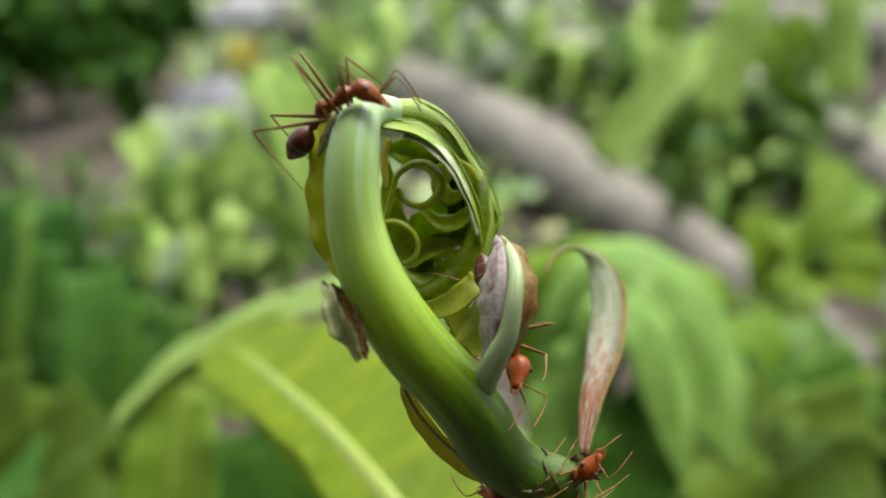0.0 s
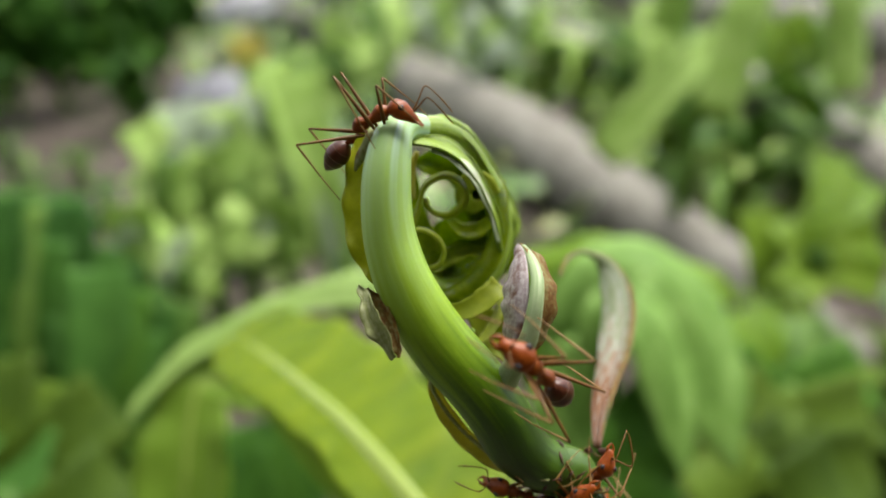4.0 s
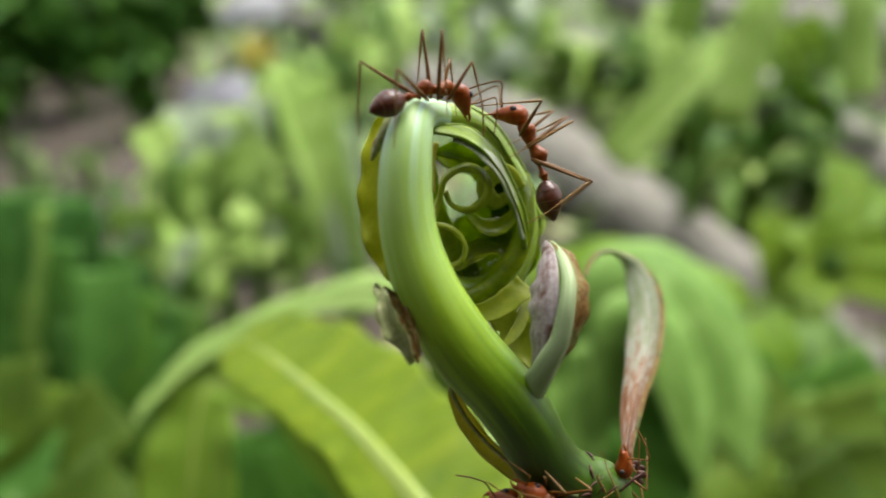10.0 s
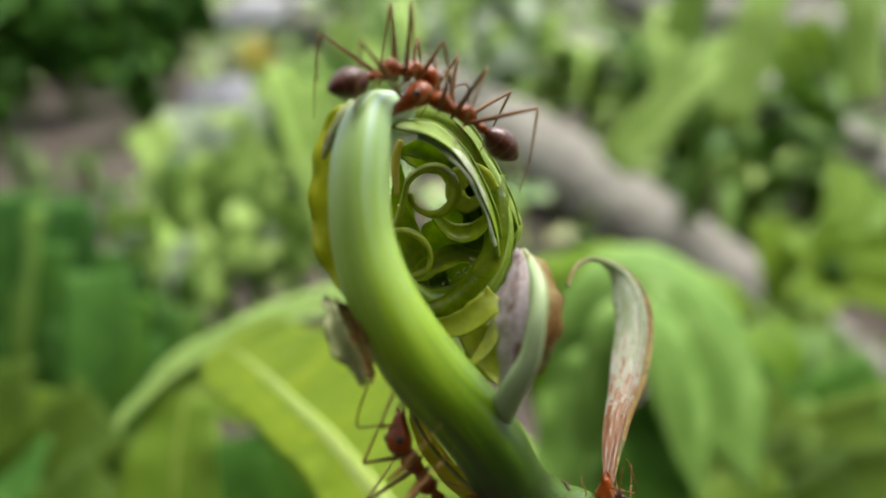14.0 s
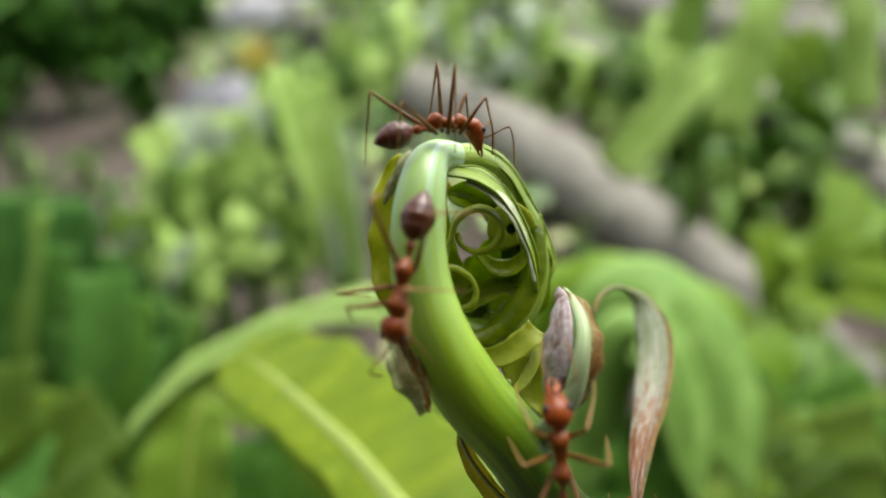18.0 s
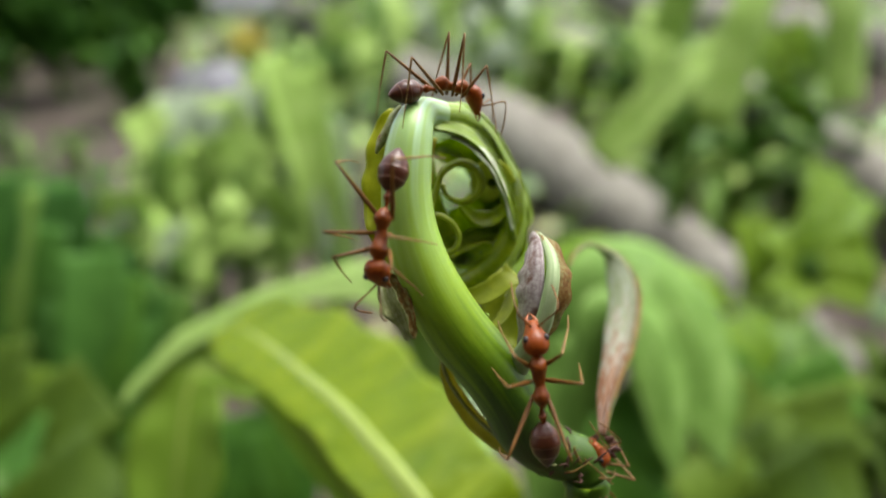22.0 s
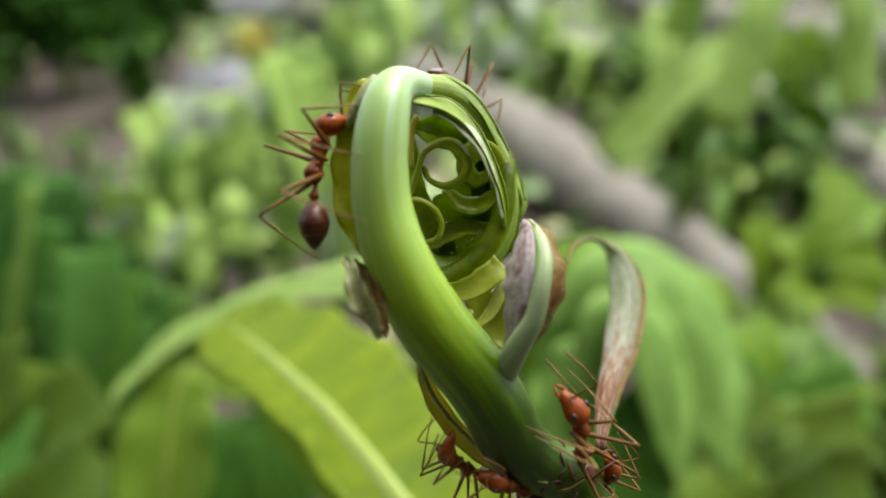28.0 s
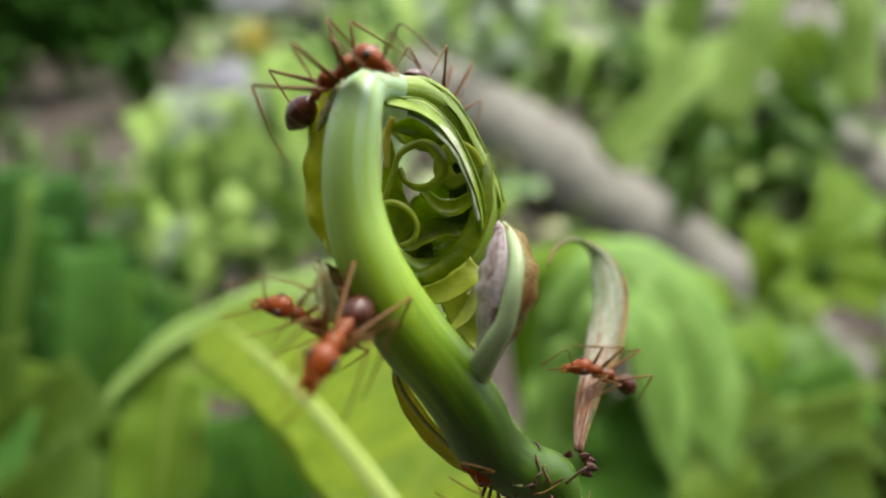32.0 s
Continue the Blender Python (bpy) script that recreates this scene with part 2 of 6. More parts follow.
MID_LEAF = surface("green_weed_leaf", [(0.25, (0.06, 0.14, 0.018)), (0.75, (0.15, 0.27, 0.04))], scale=40, rough=0.5, trans=0.4, grain=300, bump=0.2, bump_d=0.001, vary=0.5, spec=0.25)
DARK_LEAF = surface("dark_weed_leaf", [(0.25, (0.025, 0.082, 0.008)), (0.75, (0.075, 0.182, 0.018))], scale=40, rough=0.6, trans=0.3, grain=300, bump=0.2, bump_d=0.001, vary=0.5, spec=0.12)
LIME_LEAF = surface("lime_weed_leaf", [(0.25, (0.115, 0.23, 0.006)), (0.75, (0.23, 0.36, 0.03))], scale=40, rough=0.5, trans=0.5, grain=300, bump=0.2, bump_d=0.001, vary=0.4, spec=0.2)
YELLOW = surface("yellowed_leaf", [(0.3, (0.34, 0.29, 0.03)), (0.7, (0.44, 0.38, 0.07))], scale=60, rough=0.45, trans=0.3, grain=400, bump=0.2)
SOIL = surface("leaf_litter_soil", [(0.3, (0.026, 0.02, 0.015)), (0.5, (0.062, 0.05, 0.04)), (0.72, (0.115, 0.10, 0.083))], scale=3.5, rough=0.95, grain=160, bump=0.8, bump_d=0.01, fine=0.35, spec=0.1, spots=((0.03, 0.045, 0.012), 0.56, 1.6))
COVER, cn, cl, cp = node_mat("seedling_leaves")
geo = cn.new("ShaderNodeNewGeometry")
cr = ramp(cn, [(0.0, (0.04, 0.10, 0.012)), (0.45, (0.14, 0.27, 0.04)), (0.8, (0.28, 0.42, 0.08)), (1.0, (0.22, 0.15, 0.09))])
cl.new(geo.outputs["Random Per Island"], cr.inputs[0])
cl.new(cr.outputs[0], cp.inputs["Base Color"])
cp.inputs["Roughness"].default_value = 0.45
BARK = surface("grey_bark", [(0.3, (0.095, 0.088, 0.070)), (0.5, (0.16, 0.15, 0.123)), (0.72, (0.22, 0.21, 0.178))], scale=22, rough=0.9, grain=120, bump=0.5, bump_d=0.004, spec=0.15)
STONE = surface("grey_stone", [(0.3, (0.10, 0.10, 0.108)), (0.7, (0.18, 0.18, 0.195))], scale=25, rough=0.8, grain=200, bump=0.5, bump_d=0.004)
PALE = surface("pale_concrete", [(0.3, (0.24, 0.24, 0.24)), (0.7, (0.36, 0.35, 0.35))], scale=8, rough=0.85, grain=90, bump=0.4, bump_d=0.003)
ANT_RED = surface("ant_head_shell", [(0.3, (0.155, 0.028, 0.003)), (0.7, (0.31, 0.07, 0.006))], scale=700, rough=0.32, grain=4000, bump=0.4, bump_d=0.00007, trans=0.3, spec=0.3)
ANT_BODY = surface("ant_thorax_shell", [(0.3, (0.125, 0.025, 0.002)), (0.7, (0.265, 0.066, 0.006))], scale=900, rough=0.36, grain=3500, bump=0.7, bump_d=0.00009, trans=0.25, spec=0.28)
ANT_DARK = surface("ant_gaster_shell", [(0.3, (0.032, 0.008, 0.003)), (0.7, (0.085, 0.022, 0.007))], scale=600, rough=0.3, grain=4000, bump=0.3, bump_d=0.00006, spec=0.35, trans=0.1, bands=((0.26, 0.15, 0.10), 0.00072, 0.5))
ANT_LEG = surface("ant_leg_shell", [(0.3, (0.10, 0.04, 0.006)), (0.7, (0.22, 0.10, 0.018))], scale=700, rough=0.45, grain=6000, bump=0.1, bump_d=0.00005, trans=0.3, spec=0.3)
ANT_TIP = surface("ant_tarsus_shell", [(0.3, (0.18, 0.09, 0.024)), (0.7, (0.32, 0.19, 0.065))], scale=900, rough=0.4, grain=6000, bump=0.1, bump_d=0.00005, trans=0.35)
ANT_EYE = surface("ant_eye", [(0.3, (0.012, 0.01, 0.01)), (0.7, (0.03, 0.02, 0.02))], scale=2000, rough=0.45, grain=9000, bump=0.1, bump_d=0.00002)

WATER, dn, dl, dp = node_mat("water_bead")
dp.inputs["Base Color"].default_value = (0.9, 0.95, 0.9, 1)
dp.inputs["Roughness"].default_value, dp.inputs["Transmission Weight"].default_value, dp.inputs["IOR"].default_value = 0.03, 1.0, 1.33

# ---- shapes ----
STAND = pose(0, 0, EYE, TILT)   # the axes in which the plant is laid out, millimetres: x across, y away, z up along the plant
DOWN = Vector((0, math.sin(radians(-TILT)), -math.cos(radians(TILT))))


def thing(name, base, label, category, group=""):
    ob = new(name)
    ob.empty_display_size = 0.005
    ob.matrix_world = STAND @ Matrix.Translation(Vector(base) / 1000)
    tagged(ob, label, category, group)
    ob["base_mm"] = [float(v) for v in base]
    return ob


def part(name, bm, material, parent, label=""):
    me = bpy.data.meshes.new(name)
    bmesh.ops.recalc_face_normals(bm, faces=bm.faces)
    for f in bm.faces:
        f.smooth = True
    bm.to_mesh(me)
    bm.free()
    me.materials.append(material)
    ob = new(name, me)
    ob.parent = parent
    if label:
        tagged(ob, label)
    return ob


def glide(points, n):
    """Resample a chain of control points (any number of columns) as a smooth curve of n rows."""
    p = np.array(points, float)
    p = np.vstack([2 * p[0] - p[1], p, 2 * p[-1] - p[-2]])
    seg = len(p) - 3
    out = []
    for k in np.linspace(0, seg - 1e-6, n):
        i, u = int(k), k - int(k)
        a, b, c, d = p[i:i + 4]
        out.append(0.5 * (2 * b + (c - a) * u + (2 * a - 5 * b + 4 * c - d) * u * u + (3 * b - a - 3 * c + d) * u ** 3))
    return np.array(out)


def frames_along(path, hint):
    """Tangent, side and normal at each point, carried along without twist from the first hint."""
    t = np.gradient(path, axis=0)
    t /= np.linalg.norm(t, axis=1)[:, None] + 1e-12
    n = np.array(hint, float)
    out = []
    for v in t:
        n = n - v * (n @ v)
        n /= np.linalg.norm(n) + 1e-12
        out.append((v, np.cross(n, v), n))
    return out


def facing(path, hint):
    """Frames whose normal keeps to one side all along, for blades that lie open to the sky."""
    tang = np.gradient(path, axis=0)
    out = []
    for t in tang:
        t = t / (np.linalg.norm(t) + 1e-9)
        nn = np.array(hint, float) - t * np.dot(hint, t)
        nn /= np.linalg.norm(nn) + 1e-9
        out.append((t, np.cross(nn, t), nn))
    return out


def tube(points, n=40, seg=14, hint=(0, -1, 0), flat=1.0, ribs=0.0, groove=0.0, origin=(0, 0, 0), unit=0.001, bm=None, lump=0.0, seed=0.0):
    """A tapering stem through (x, y, z, radius) points; flat squeezes it along the hint, ribs flute it."""
    bm = bm or bmesh.new()
    uvl = bm.loops.layers.uv.verify()
    c = glide(points, n)
    c[:, 3] = np.maximum(c[:, 3], 0.01)
    rings = []
    for (t, s, nn), row in zip(frames_along(c[:, :3], hint), c):
        ring = []
        for k in range(seg):
            a = 2 * math.pi * k / seg
            r = row[3] * (1 + ribs * math.cos(4 * a))
            if groove:
                r *= 1 - groove * math.exp(-((math.degrees(a) - 84) / 22) ** 2) + 0.4 * groove * math.exp(-((math.degrees(a) - 40) / 16) ** 2) + 0.4 * groove * math.exp(-((math.degrees(a) - 130) / 16) ** 2)
            if lump:
                r *= 1 + lump * noise.noise(Vector((math.cos(a) * 2, math.sin(a) * 2, len(rings) * 0.25 + seed)))
            v = row[:3] + r * (math.cos(a) * s + flat * math.sin(a) * nn)
            ring.append(bm.verts.new((Vector(v) - Vector(origin)) * unit))
        rings.append(ring)
    for i in range(n - 1):
        for k in range(seg):
            f = bm.faces.new((rings[i][k], rings[i][(k + 1) % seg], rings[i + 1][(k + 1) % seg], rings[i + 1][k]))
            for lp, (du, dv) in zip(f.loops, ((0, 0), (1, 0), (1, 1), (0, 1))):
                lp[uvl].uv = (abs(2 * (k + du) / seg - 1), (i + dv) / n)
    bm.faces.new(rings[0][::-1])
    bm.faces.new(rings[-1])
    return bm


def strip(points, n=36, cols=9, hint=(0, -1, 0), cup=0.0, thick=0.12, wave=0.0, waves=3.0, origin=(0, 0, 0), unit=0.001, lo=-1.0, hi=1.0, twist=0.0, seed=0.0, bm=None, fade=True, lift=0.0, face=False):
    """A leaf blade of real thickness along (x, y, z, half width) points; cup folds the edges towards the hint, wave ripples them.
    lo, hi: the share of the width that is built (one side of the midrib, say)."""
    bm = bm or bmesh.new()
    uvl = bm.loops.layers.uv.verify()
    c = glide(points, n)
    rows = []
    for i, ((t, s, nn), row) in enumerate(zip((facing(c[:, :3], hint) if face else frames_along(c[:, :3], hint)), c)):
        v = i / (n - 1)
        if twist:
            a = radians(twist) * v
            s, nn = s * math.cos(a) + nn * math.sin(a), nn * math.cos(a) - s * math.sin(a)
        line = []
        w = max(row[3], 0.02)
        for k in range(cols):
            u = lo + (hi - lo) * k / (cols - 1)
            h = cup * w * u * u + lift + wave * abs(u) ** 1.5 * (math.sin(v * waves * 2 * math.pi + (1.3 if u > 0 else 0) + seed) + 0.6 * math.sin(v * waves * 4.7 + seed * 2 + u))
            edge = 1 + 0.05 * math.sin(v * 37 + seed + 3 * u) * abs(u)
            line.append((row[:3] + w * u * edge * s + h * nn, nn, u, v, max(0.25, 1 - 0.75 * u * u) if fade else 1.0))
        rows.append(line)
    both = []
    for sgn in (1, -1):
        both.append([[bm.verts.new((Vector(q + sgn * nn * thick * f / 2) - Vector(origin)) * unit) for q, nn, u, v, f in line] for line in rows])
    for side, g in enumerate(both):
        for i in range(n - 1):
            for k in range(cols - 1):
                vs = (g[i][k], g[i][k + 1], g[i + 1][k + 1], g[i + 1][k])
                f = bm.faces.new(vs if side == 0 else vs[::-1])
                uv4 = [(rows[a][b][2], rows[a][b][3]) for a, b in ((i, k), (i, k + 1), (i + 1, k + 1), (i + 1, k))]
                for lp, w2 in zip(f.loops, uv4 if side == 0 else uv4[::-1]):
                    lp[uvl].uv = w2
    a, b = both
    for i in range(n - 1):
        for k in (0, cols - 1):
            bm.faces.new((a[i][k], a[i + 1][k], b[i + 1][k], b[i][k]))
    for k in range(cols - 1):
        for i in (0, n - 1):
            bm.faces.new((a[i][k], b[i][k], b[i][k + 1], a[i][k + 1]))
    return bm


def bead(profile, seg=16, squash=1.0, dent=0.0, unit=0.001, bm=None, bend=0.0):
    """A body turned about its x axis from (x, radius) pairs; squash flattens it in z, bend droops it, dent pinches it between rings."""
    bm = bm or bmesh.new()
    rings = []
    for x, r in profile:
        rings.append([bm.verts.new(Vector((x, math.cos(a) * r, math.sin(a) * r * squash + bend * x * x)) * unit) for a in (2 * math.pi * k / seg for k in range(seg))])
    for p, q in zip(rings, rings[1:]):
        for k in range(seg):
            bm.faces.new((p[k], p[(k + 1) % seg], q[(k + 1) % seg], q[k]))
    bm.faces.new(rings[0][::-1])
    bm.faces.new(rings[-1])
    return bm


# ---- ground ----


def ground_sheet():
    bm = bmesh.new()
    n = 90
    grid = []
    for i in range(n + 1):
        line = []
        for j in range(n + 1):
            a, b = (i / n - 0.5) * 2, (j / n - 0.5) * 2
            x, y = 60 * a * abs(a) ** 2.2, 1.2 + 60 * b * abs(b) ** 2.2
            near = max(0.0, 1 - math.hypot(x, y - 1.2) / 5)
            z = 0.03 * near * noise.noise(Vector((x * 3, y * 3, 0))) + 0.012 * near * noise.noise(Vector((x * 11, y * 11, 4)))
            line.append(bm.verts.new((x, y, z - 0.012)))
        grid.append(line)
    for i in range(n):
        for j in range(n):
            bm.faces.new((grid[i][j], grid[i + 1][j], grid[i + 1][j + 1], grid[i][j + 1]))
    ob = part("ground", bm, SOIL, None)
    tagged(ob, "brown soil with leaf litter under the weeds", "ground", kind="structure")


ground_sheet()


# Unseen wall added behind the camera; it keeps frontal sky light off the plant.
bm_w = bmesh.new()
bmesh.ops.create_cube(bm_w, size=1.0)
bmesh.ops.scale(bm_w, vec=(6.0, 0.2, 1.9), verts=bm_w.verts)
wall = part("sky_block_wall", bm_w, SOIL, None)
wall.location = (0, -0.75, 0.9)
tagged(wall, "unseen dark wall added to block sky light from behind the camera", "wall", kind="structure")


def log(name, points, label, material=BARK, seed=0.0):
    bm = tube(points, n=60, seg=22, hint=(0, 0, 1), unit=1.0, lump=0.02, seed=seed)
    ob = part(name, bm, material, None)
    tagged(ob, label, "log")
    for k, u in enumerate((0, 1)):
        x, y, z, r = points[u]
        part("branch_stub", tube([(x, y, z + r * 0.6, r * 0.3), (x + 0.01, y + 0.01, z + r * 1.15, r * 0.22), (x + 0.02, y, z + r * 1.5, r * 0.16)], n=8, seg=9, hint=(1, 0, 0), unit=1.0, lump=0.2, seed=k + seed), material, ob)
    return ob


log("fallen_log", [(-0.674, 2.961, 0.05, 0.062), (-0.206, 1.841, 0.05, 0.066), (0.11, 1.208, 0.045, 0.064), (0.25, 0.86, 0.035, 0.052), (0.342, 0.646, 0.024, 0.034), (0.408, 0.498, 0.018, 0.018)],
    "weathered grey fallen log lying across the weeds")
log("dead_branch", [(0.009, 2.622, 0.06, 0.053), (0.286, 2.053, 0.06, 0.055), (0.477, 1.619, 0.06, 0.053), (0.61, 1.392, 0.06, 0.056), (0.611, 1.09, 0.06, 0.05), (0.62, 0.878, 0.06, 0.044)],
    "grey dead branch lying on the ground behind weeds", seed=5.0)
log("old_trunk", [(0.638, 3.308, 0.1, 0.079), (0.768, 2.392, 0.1, 0.071), (0.964, 2.152, 0.1, 0.07), (1.07, 1.826, 0.1, 0.066)],
    "thick brown-grey trunk lying far behind", seed=9.0)

# ---- the young fern frond that the ants climb ----
BASE = Vector((10.6, 62.0, -25.0))
FOOT = BASE + DOWN * 350


def crozier():
    th = thing("fern_crozier", FOOT, "coiled young green fern frond with withered side leaflets", "fern frond")

    def tb(name, pts, mat, label="", **k):
        return part(name, tube(pts, origin=FOOT, **k), mat, th, label)

    def st(name, pts, mat, label="", parent=None, **k):
        return part(name, strip(pts, origin=FOOT, **k), mat, parent or th, label)

    low = [(*(BASE + DOWN * s + Vector((0.02 * s, 0, 0))), r) for s, r in ((350, 3.0), (250, 2.6), (120, 2.2), (40, 2.0))]
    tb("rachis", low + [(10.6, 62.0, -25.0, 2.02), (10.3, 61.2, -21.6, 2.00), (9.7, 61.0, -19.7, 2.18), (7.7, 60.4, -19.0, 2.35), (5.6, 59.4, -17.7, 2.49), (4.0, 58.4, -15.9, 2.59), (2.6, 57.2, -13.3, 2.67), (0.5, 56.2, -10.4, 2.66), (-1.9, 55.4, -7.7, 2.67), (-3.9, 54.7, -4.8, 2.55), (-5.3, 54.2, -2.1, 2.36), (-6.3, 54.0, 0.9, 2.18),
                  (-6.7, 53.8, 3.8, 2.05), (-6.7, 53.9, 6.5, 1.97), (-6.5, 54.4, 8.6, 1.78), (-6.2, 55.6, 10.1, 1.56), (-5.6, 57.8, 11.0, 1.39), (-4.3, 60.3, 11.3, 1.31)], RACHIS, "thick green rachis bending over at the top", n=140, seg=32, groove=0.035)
    ax, ce = Vector((0.8, 0.42, -0.42)).normalized(), Vector((6.9, 60.0, -18.5))
    e1 = ax.cross(Vector((0, 0, 1))).normalized()
    e2 = ax.cross(e1)
    for k in range(9):
        a0, a1 = k * 0.7, k * 0.7 + 0.45
        pts = [ce + 2.42 * (e1 * math.cos(a) + e2 * math.sin(a)) + ax * 0.35 * math.sin(5 * a + k) for a in (a0, (a0 + a1) / 2, a1)]
        tb("seam", [(*p, r) for p, r in zip(pts, (0.04, 0.13, 0.05))], NODE, "thin brown seam round the stalk" if k == 0 else "", n=8, seg=6)
    tb("coil", [(-5.1, 58.8, 11.0, 0.91), (-4.3, 60.0, 11.2, 1.17), (-2.8, 61.5, 11.4, 1.24), (-0.9, 63.5, 10.8, 1.18), (0.8, 65.0, 9.0, 1.16), (2.5, 66.0, 6.5, 1.18), (3.4, 66.5, 3.4, 1.24), (3.3, 66.5, 0.6, 1.29), (2.1, 66.0, -1.9, 1.33), (0.1, 65.2, -3.2, 1.32), (-2.1, 64.5, -3.4, 1.25),
                (-3.6, 63.6, -2.5, 0.99), (-4.4, 63.0, -1.4, 0.69)], COIL, "glossy outer turn of the coil", n=80, seg=14, hint=(0, -1, 0))
    # leaflets rolled up in and over the coil
    st("leaflet", [(-5.0, 57.5, 9.7, 0.45), (-3.3, 59.0, 9.8, 1.19), (-1.3, 60.0, 9.0, 1.40), (0.5, 61.0, 7.1, 1.33), (1.9, 62.0, 4.6, 1.16), (2.8, 63.0, 2.4, 0.78), (3.2, 63.5, 0.4, 0.39)], COIL, "green leaflet lying along the coil", n=40, cup=0.3, thick=0.5, hint=(-0.3, -0.8, 0.4))
    st("leaflet_underside", [(-3.2, 58.6, 9.2, 0.3), (-1.2, 59.2, 8.5, 0.7), (0.4, 59.9, 7.2, 0.85), (1.6, 60.8, 5.3, 0.7), (2.5, 61.8, 2.9, 0.45), (2.9, 62.4, 1.2, 0.15)], PALE_UNDER, "pale purplish underside of a leaflet", n=26, thick=0.2, wave=0.1, hint=(0.3, -0.7, 0.65))
    st("outer_leaflet", [(-3.9, 60.0, 11.9, 0.28), (-1.9, 62.0, 12.0, 0.77), (0.3, 64.0, 10.7, 0.99), (2.3, 65.5, 7.9, 1.02), (4.1, 67.0, 5.0, 0.83), (5.0, 67.5, 2.9, 0.73), (4.6, 67.0, 1.5, 0.31)], COIL, "green leaflet behind the coil", n=36, cup=0.4, thick=0.5, hint=(0.6, -0.6, 0.5))
    ring = [(-5.8, 62.4, 0.8, 0.58), (-4.9, 62.0, 2.7, 0.63), (-4.3, 61.6, 4.6, 0.67), (-3.8, 61.2, 6.3, 0.67), (-2.2, 60.9, 7.2, 0.62), (-0.8, 60.8, 6.7, 0.57), (-0.2, 60.9, 5.3, 0.52), (-0.8, 61.1, 4.1, 0.47), (-2.0, 61.4, 3.6, 0.43), (-3.3, 61.8, 4.1, 0.38), (-3.8, 62.2, 5.2, 0.24)]
    st("curled_leaflet", ring, RIBBON, "thin pale green leaflet tip curled in a ring", n=50, cols=6, thick=0.42, hint=(1, 0, 0.3), fade=False)
    ring2 = [(-6.2, 60.6, 0.0, 0.71), (-5.5, 60.5, 1.7, 0.71), (-4.2, 60.4, 2.3, 0.66), (-2.8, 60.5, 1.7, 0.61), (-2.1, 60.7, 0.5, 0.52), (-2.4, 60.9, -0.7, 0.43), (-3.4, 61.1, -1.2, 0.24)]
    st("curled_leaflet", ring2, RIBBON, "thin pale green leaflet tip curled like a hook", n=40, cols=6, thick=0.4, hint=(1, 0, 0.3), fade=False)
    ring3 = [(2.7, 64.5, 5.6, 0.80), (1.5, 64.2, 7.0, 0.90), (0.2, 64.2, 6.9, 0.90), (-0.3, 64.6, 5.6, 0.80), (0.6, 65.0, 4.6, 0.71), (1.7, 65.3, 5.0, 0.46)]
    st("curled_leaflet", ring3, RIBBON, n=36, cols=6, thick=0.35, hint=(-0.4, -0.6, 0.3), fade=False)
    st("inner_leaflet", [(1.4, 66.4, 9.2, 1.14), (2.0, 67.4, 5.8, 2.20), (1.2, 68.0, 2.2, 3.91), (-0.5, 67.6, -1.1, 4.10), (-2.5, 66.4, -3.3, 2.68), (-4.0, 65.0, -4.5, 0.81)], INNER, "wet green blade closing the coil's back", n=40, cols=11, cup=0.35, thick=0.3, wave=0.35, hint=(0, -1, 0))
    st("inner_leaflet", [(3.4, 66.0, 7.2, 0.41), (3.1, 64.8, 4.6, 0.91), (2.6, 64.0, 1.0, 1.09), (0.8, 63.4, -1.8, 1.08), (-1.4, 62.8, -3.4, 0.93), (-3.5, 62.2, -3.6, 0.39)], INNER, "glossy green inner band", n=40, cup=-0.5, thick=0.5, hint=(-0.5, -0.7, 0.3))
    st("inner_leaflet", [(-2.1, 64.4, 3.5, 0.40), (-0.5, 64.8, 2.0, 0.86), (1.4, 65.0, 2.2, 0.81), (2.9, 65.2, 4.0, 0.30)], INNER, n=26, cup=0.8, thick=0.4, hint=(0, -0.7, 0.7))
    st("inner_leaflet", [(-4.6, 63.6, -2.2, 0.40), (-2.4, 64.2, -1.0, 0.90), (-0.3, 64.6, 0.1, 0.95), (2.1, 65.0, 0.1, 0.40)], INNER, n=26, cup=0.8, thick=0.4, wave=0.2, hint=(0, -0.8, 0.5))
    st("inner_leaflet", [(-4.7, 64.5, 4.6, 0.40), (-4.1, 64.6, 2.1, 1.00), (-3.6, 64.4, -0.5, 1.10), (-2.7, 64.0, -2.4, 0.50)], INNER, n=26, cup=0.4, thick=0.35, hint=(0.3, -0.9, 0))
    st("inner_leaflet", [(-4.8, 63.0, 8.8, 0.29), (-2.7, 64.5, 9.0, 1.00), (-0.2, 66.0, 8.0, 1.33), (1.6, 67.0, 5.8, 1.25), (2.4, 67.5, 3.7, 0.42)], INNER, "dark green blade under the top of the coil", n=30, cup=0.4, thick=0.3, hint=(0, -1, -0.2))
    st("inner_leaflet", [(-5.1, 65.4, 1.8, 0.41), (-4.0, 65.8, 0.1, 1.74), (-2.5, 66.0, -2.0, 2.05), (-0.7, 66.0, -3.3, 0.72)], INNER, n=26, cup=0.3, thick=0.3, wave=0.2, hint=(0.2, -1, 0))
    st("inner_leaflet", [(-5.0, 65.5, 9.1, 0.51), (-3.5, 66.6, 8.7, 1.04), (-1.0, 67.4, 8.3, 1.36), (1.3, 68.0, 6.1, 1.80), (1.9, 68.4, 3.0, 1.49), (0.9, 68.4, 0.6, 0.53)], INNER, n=30, cup=0.3, thick=0.3, wave=0.15, hint=(0, -1, 0))
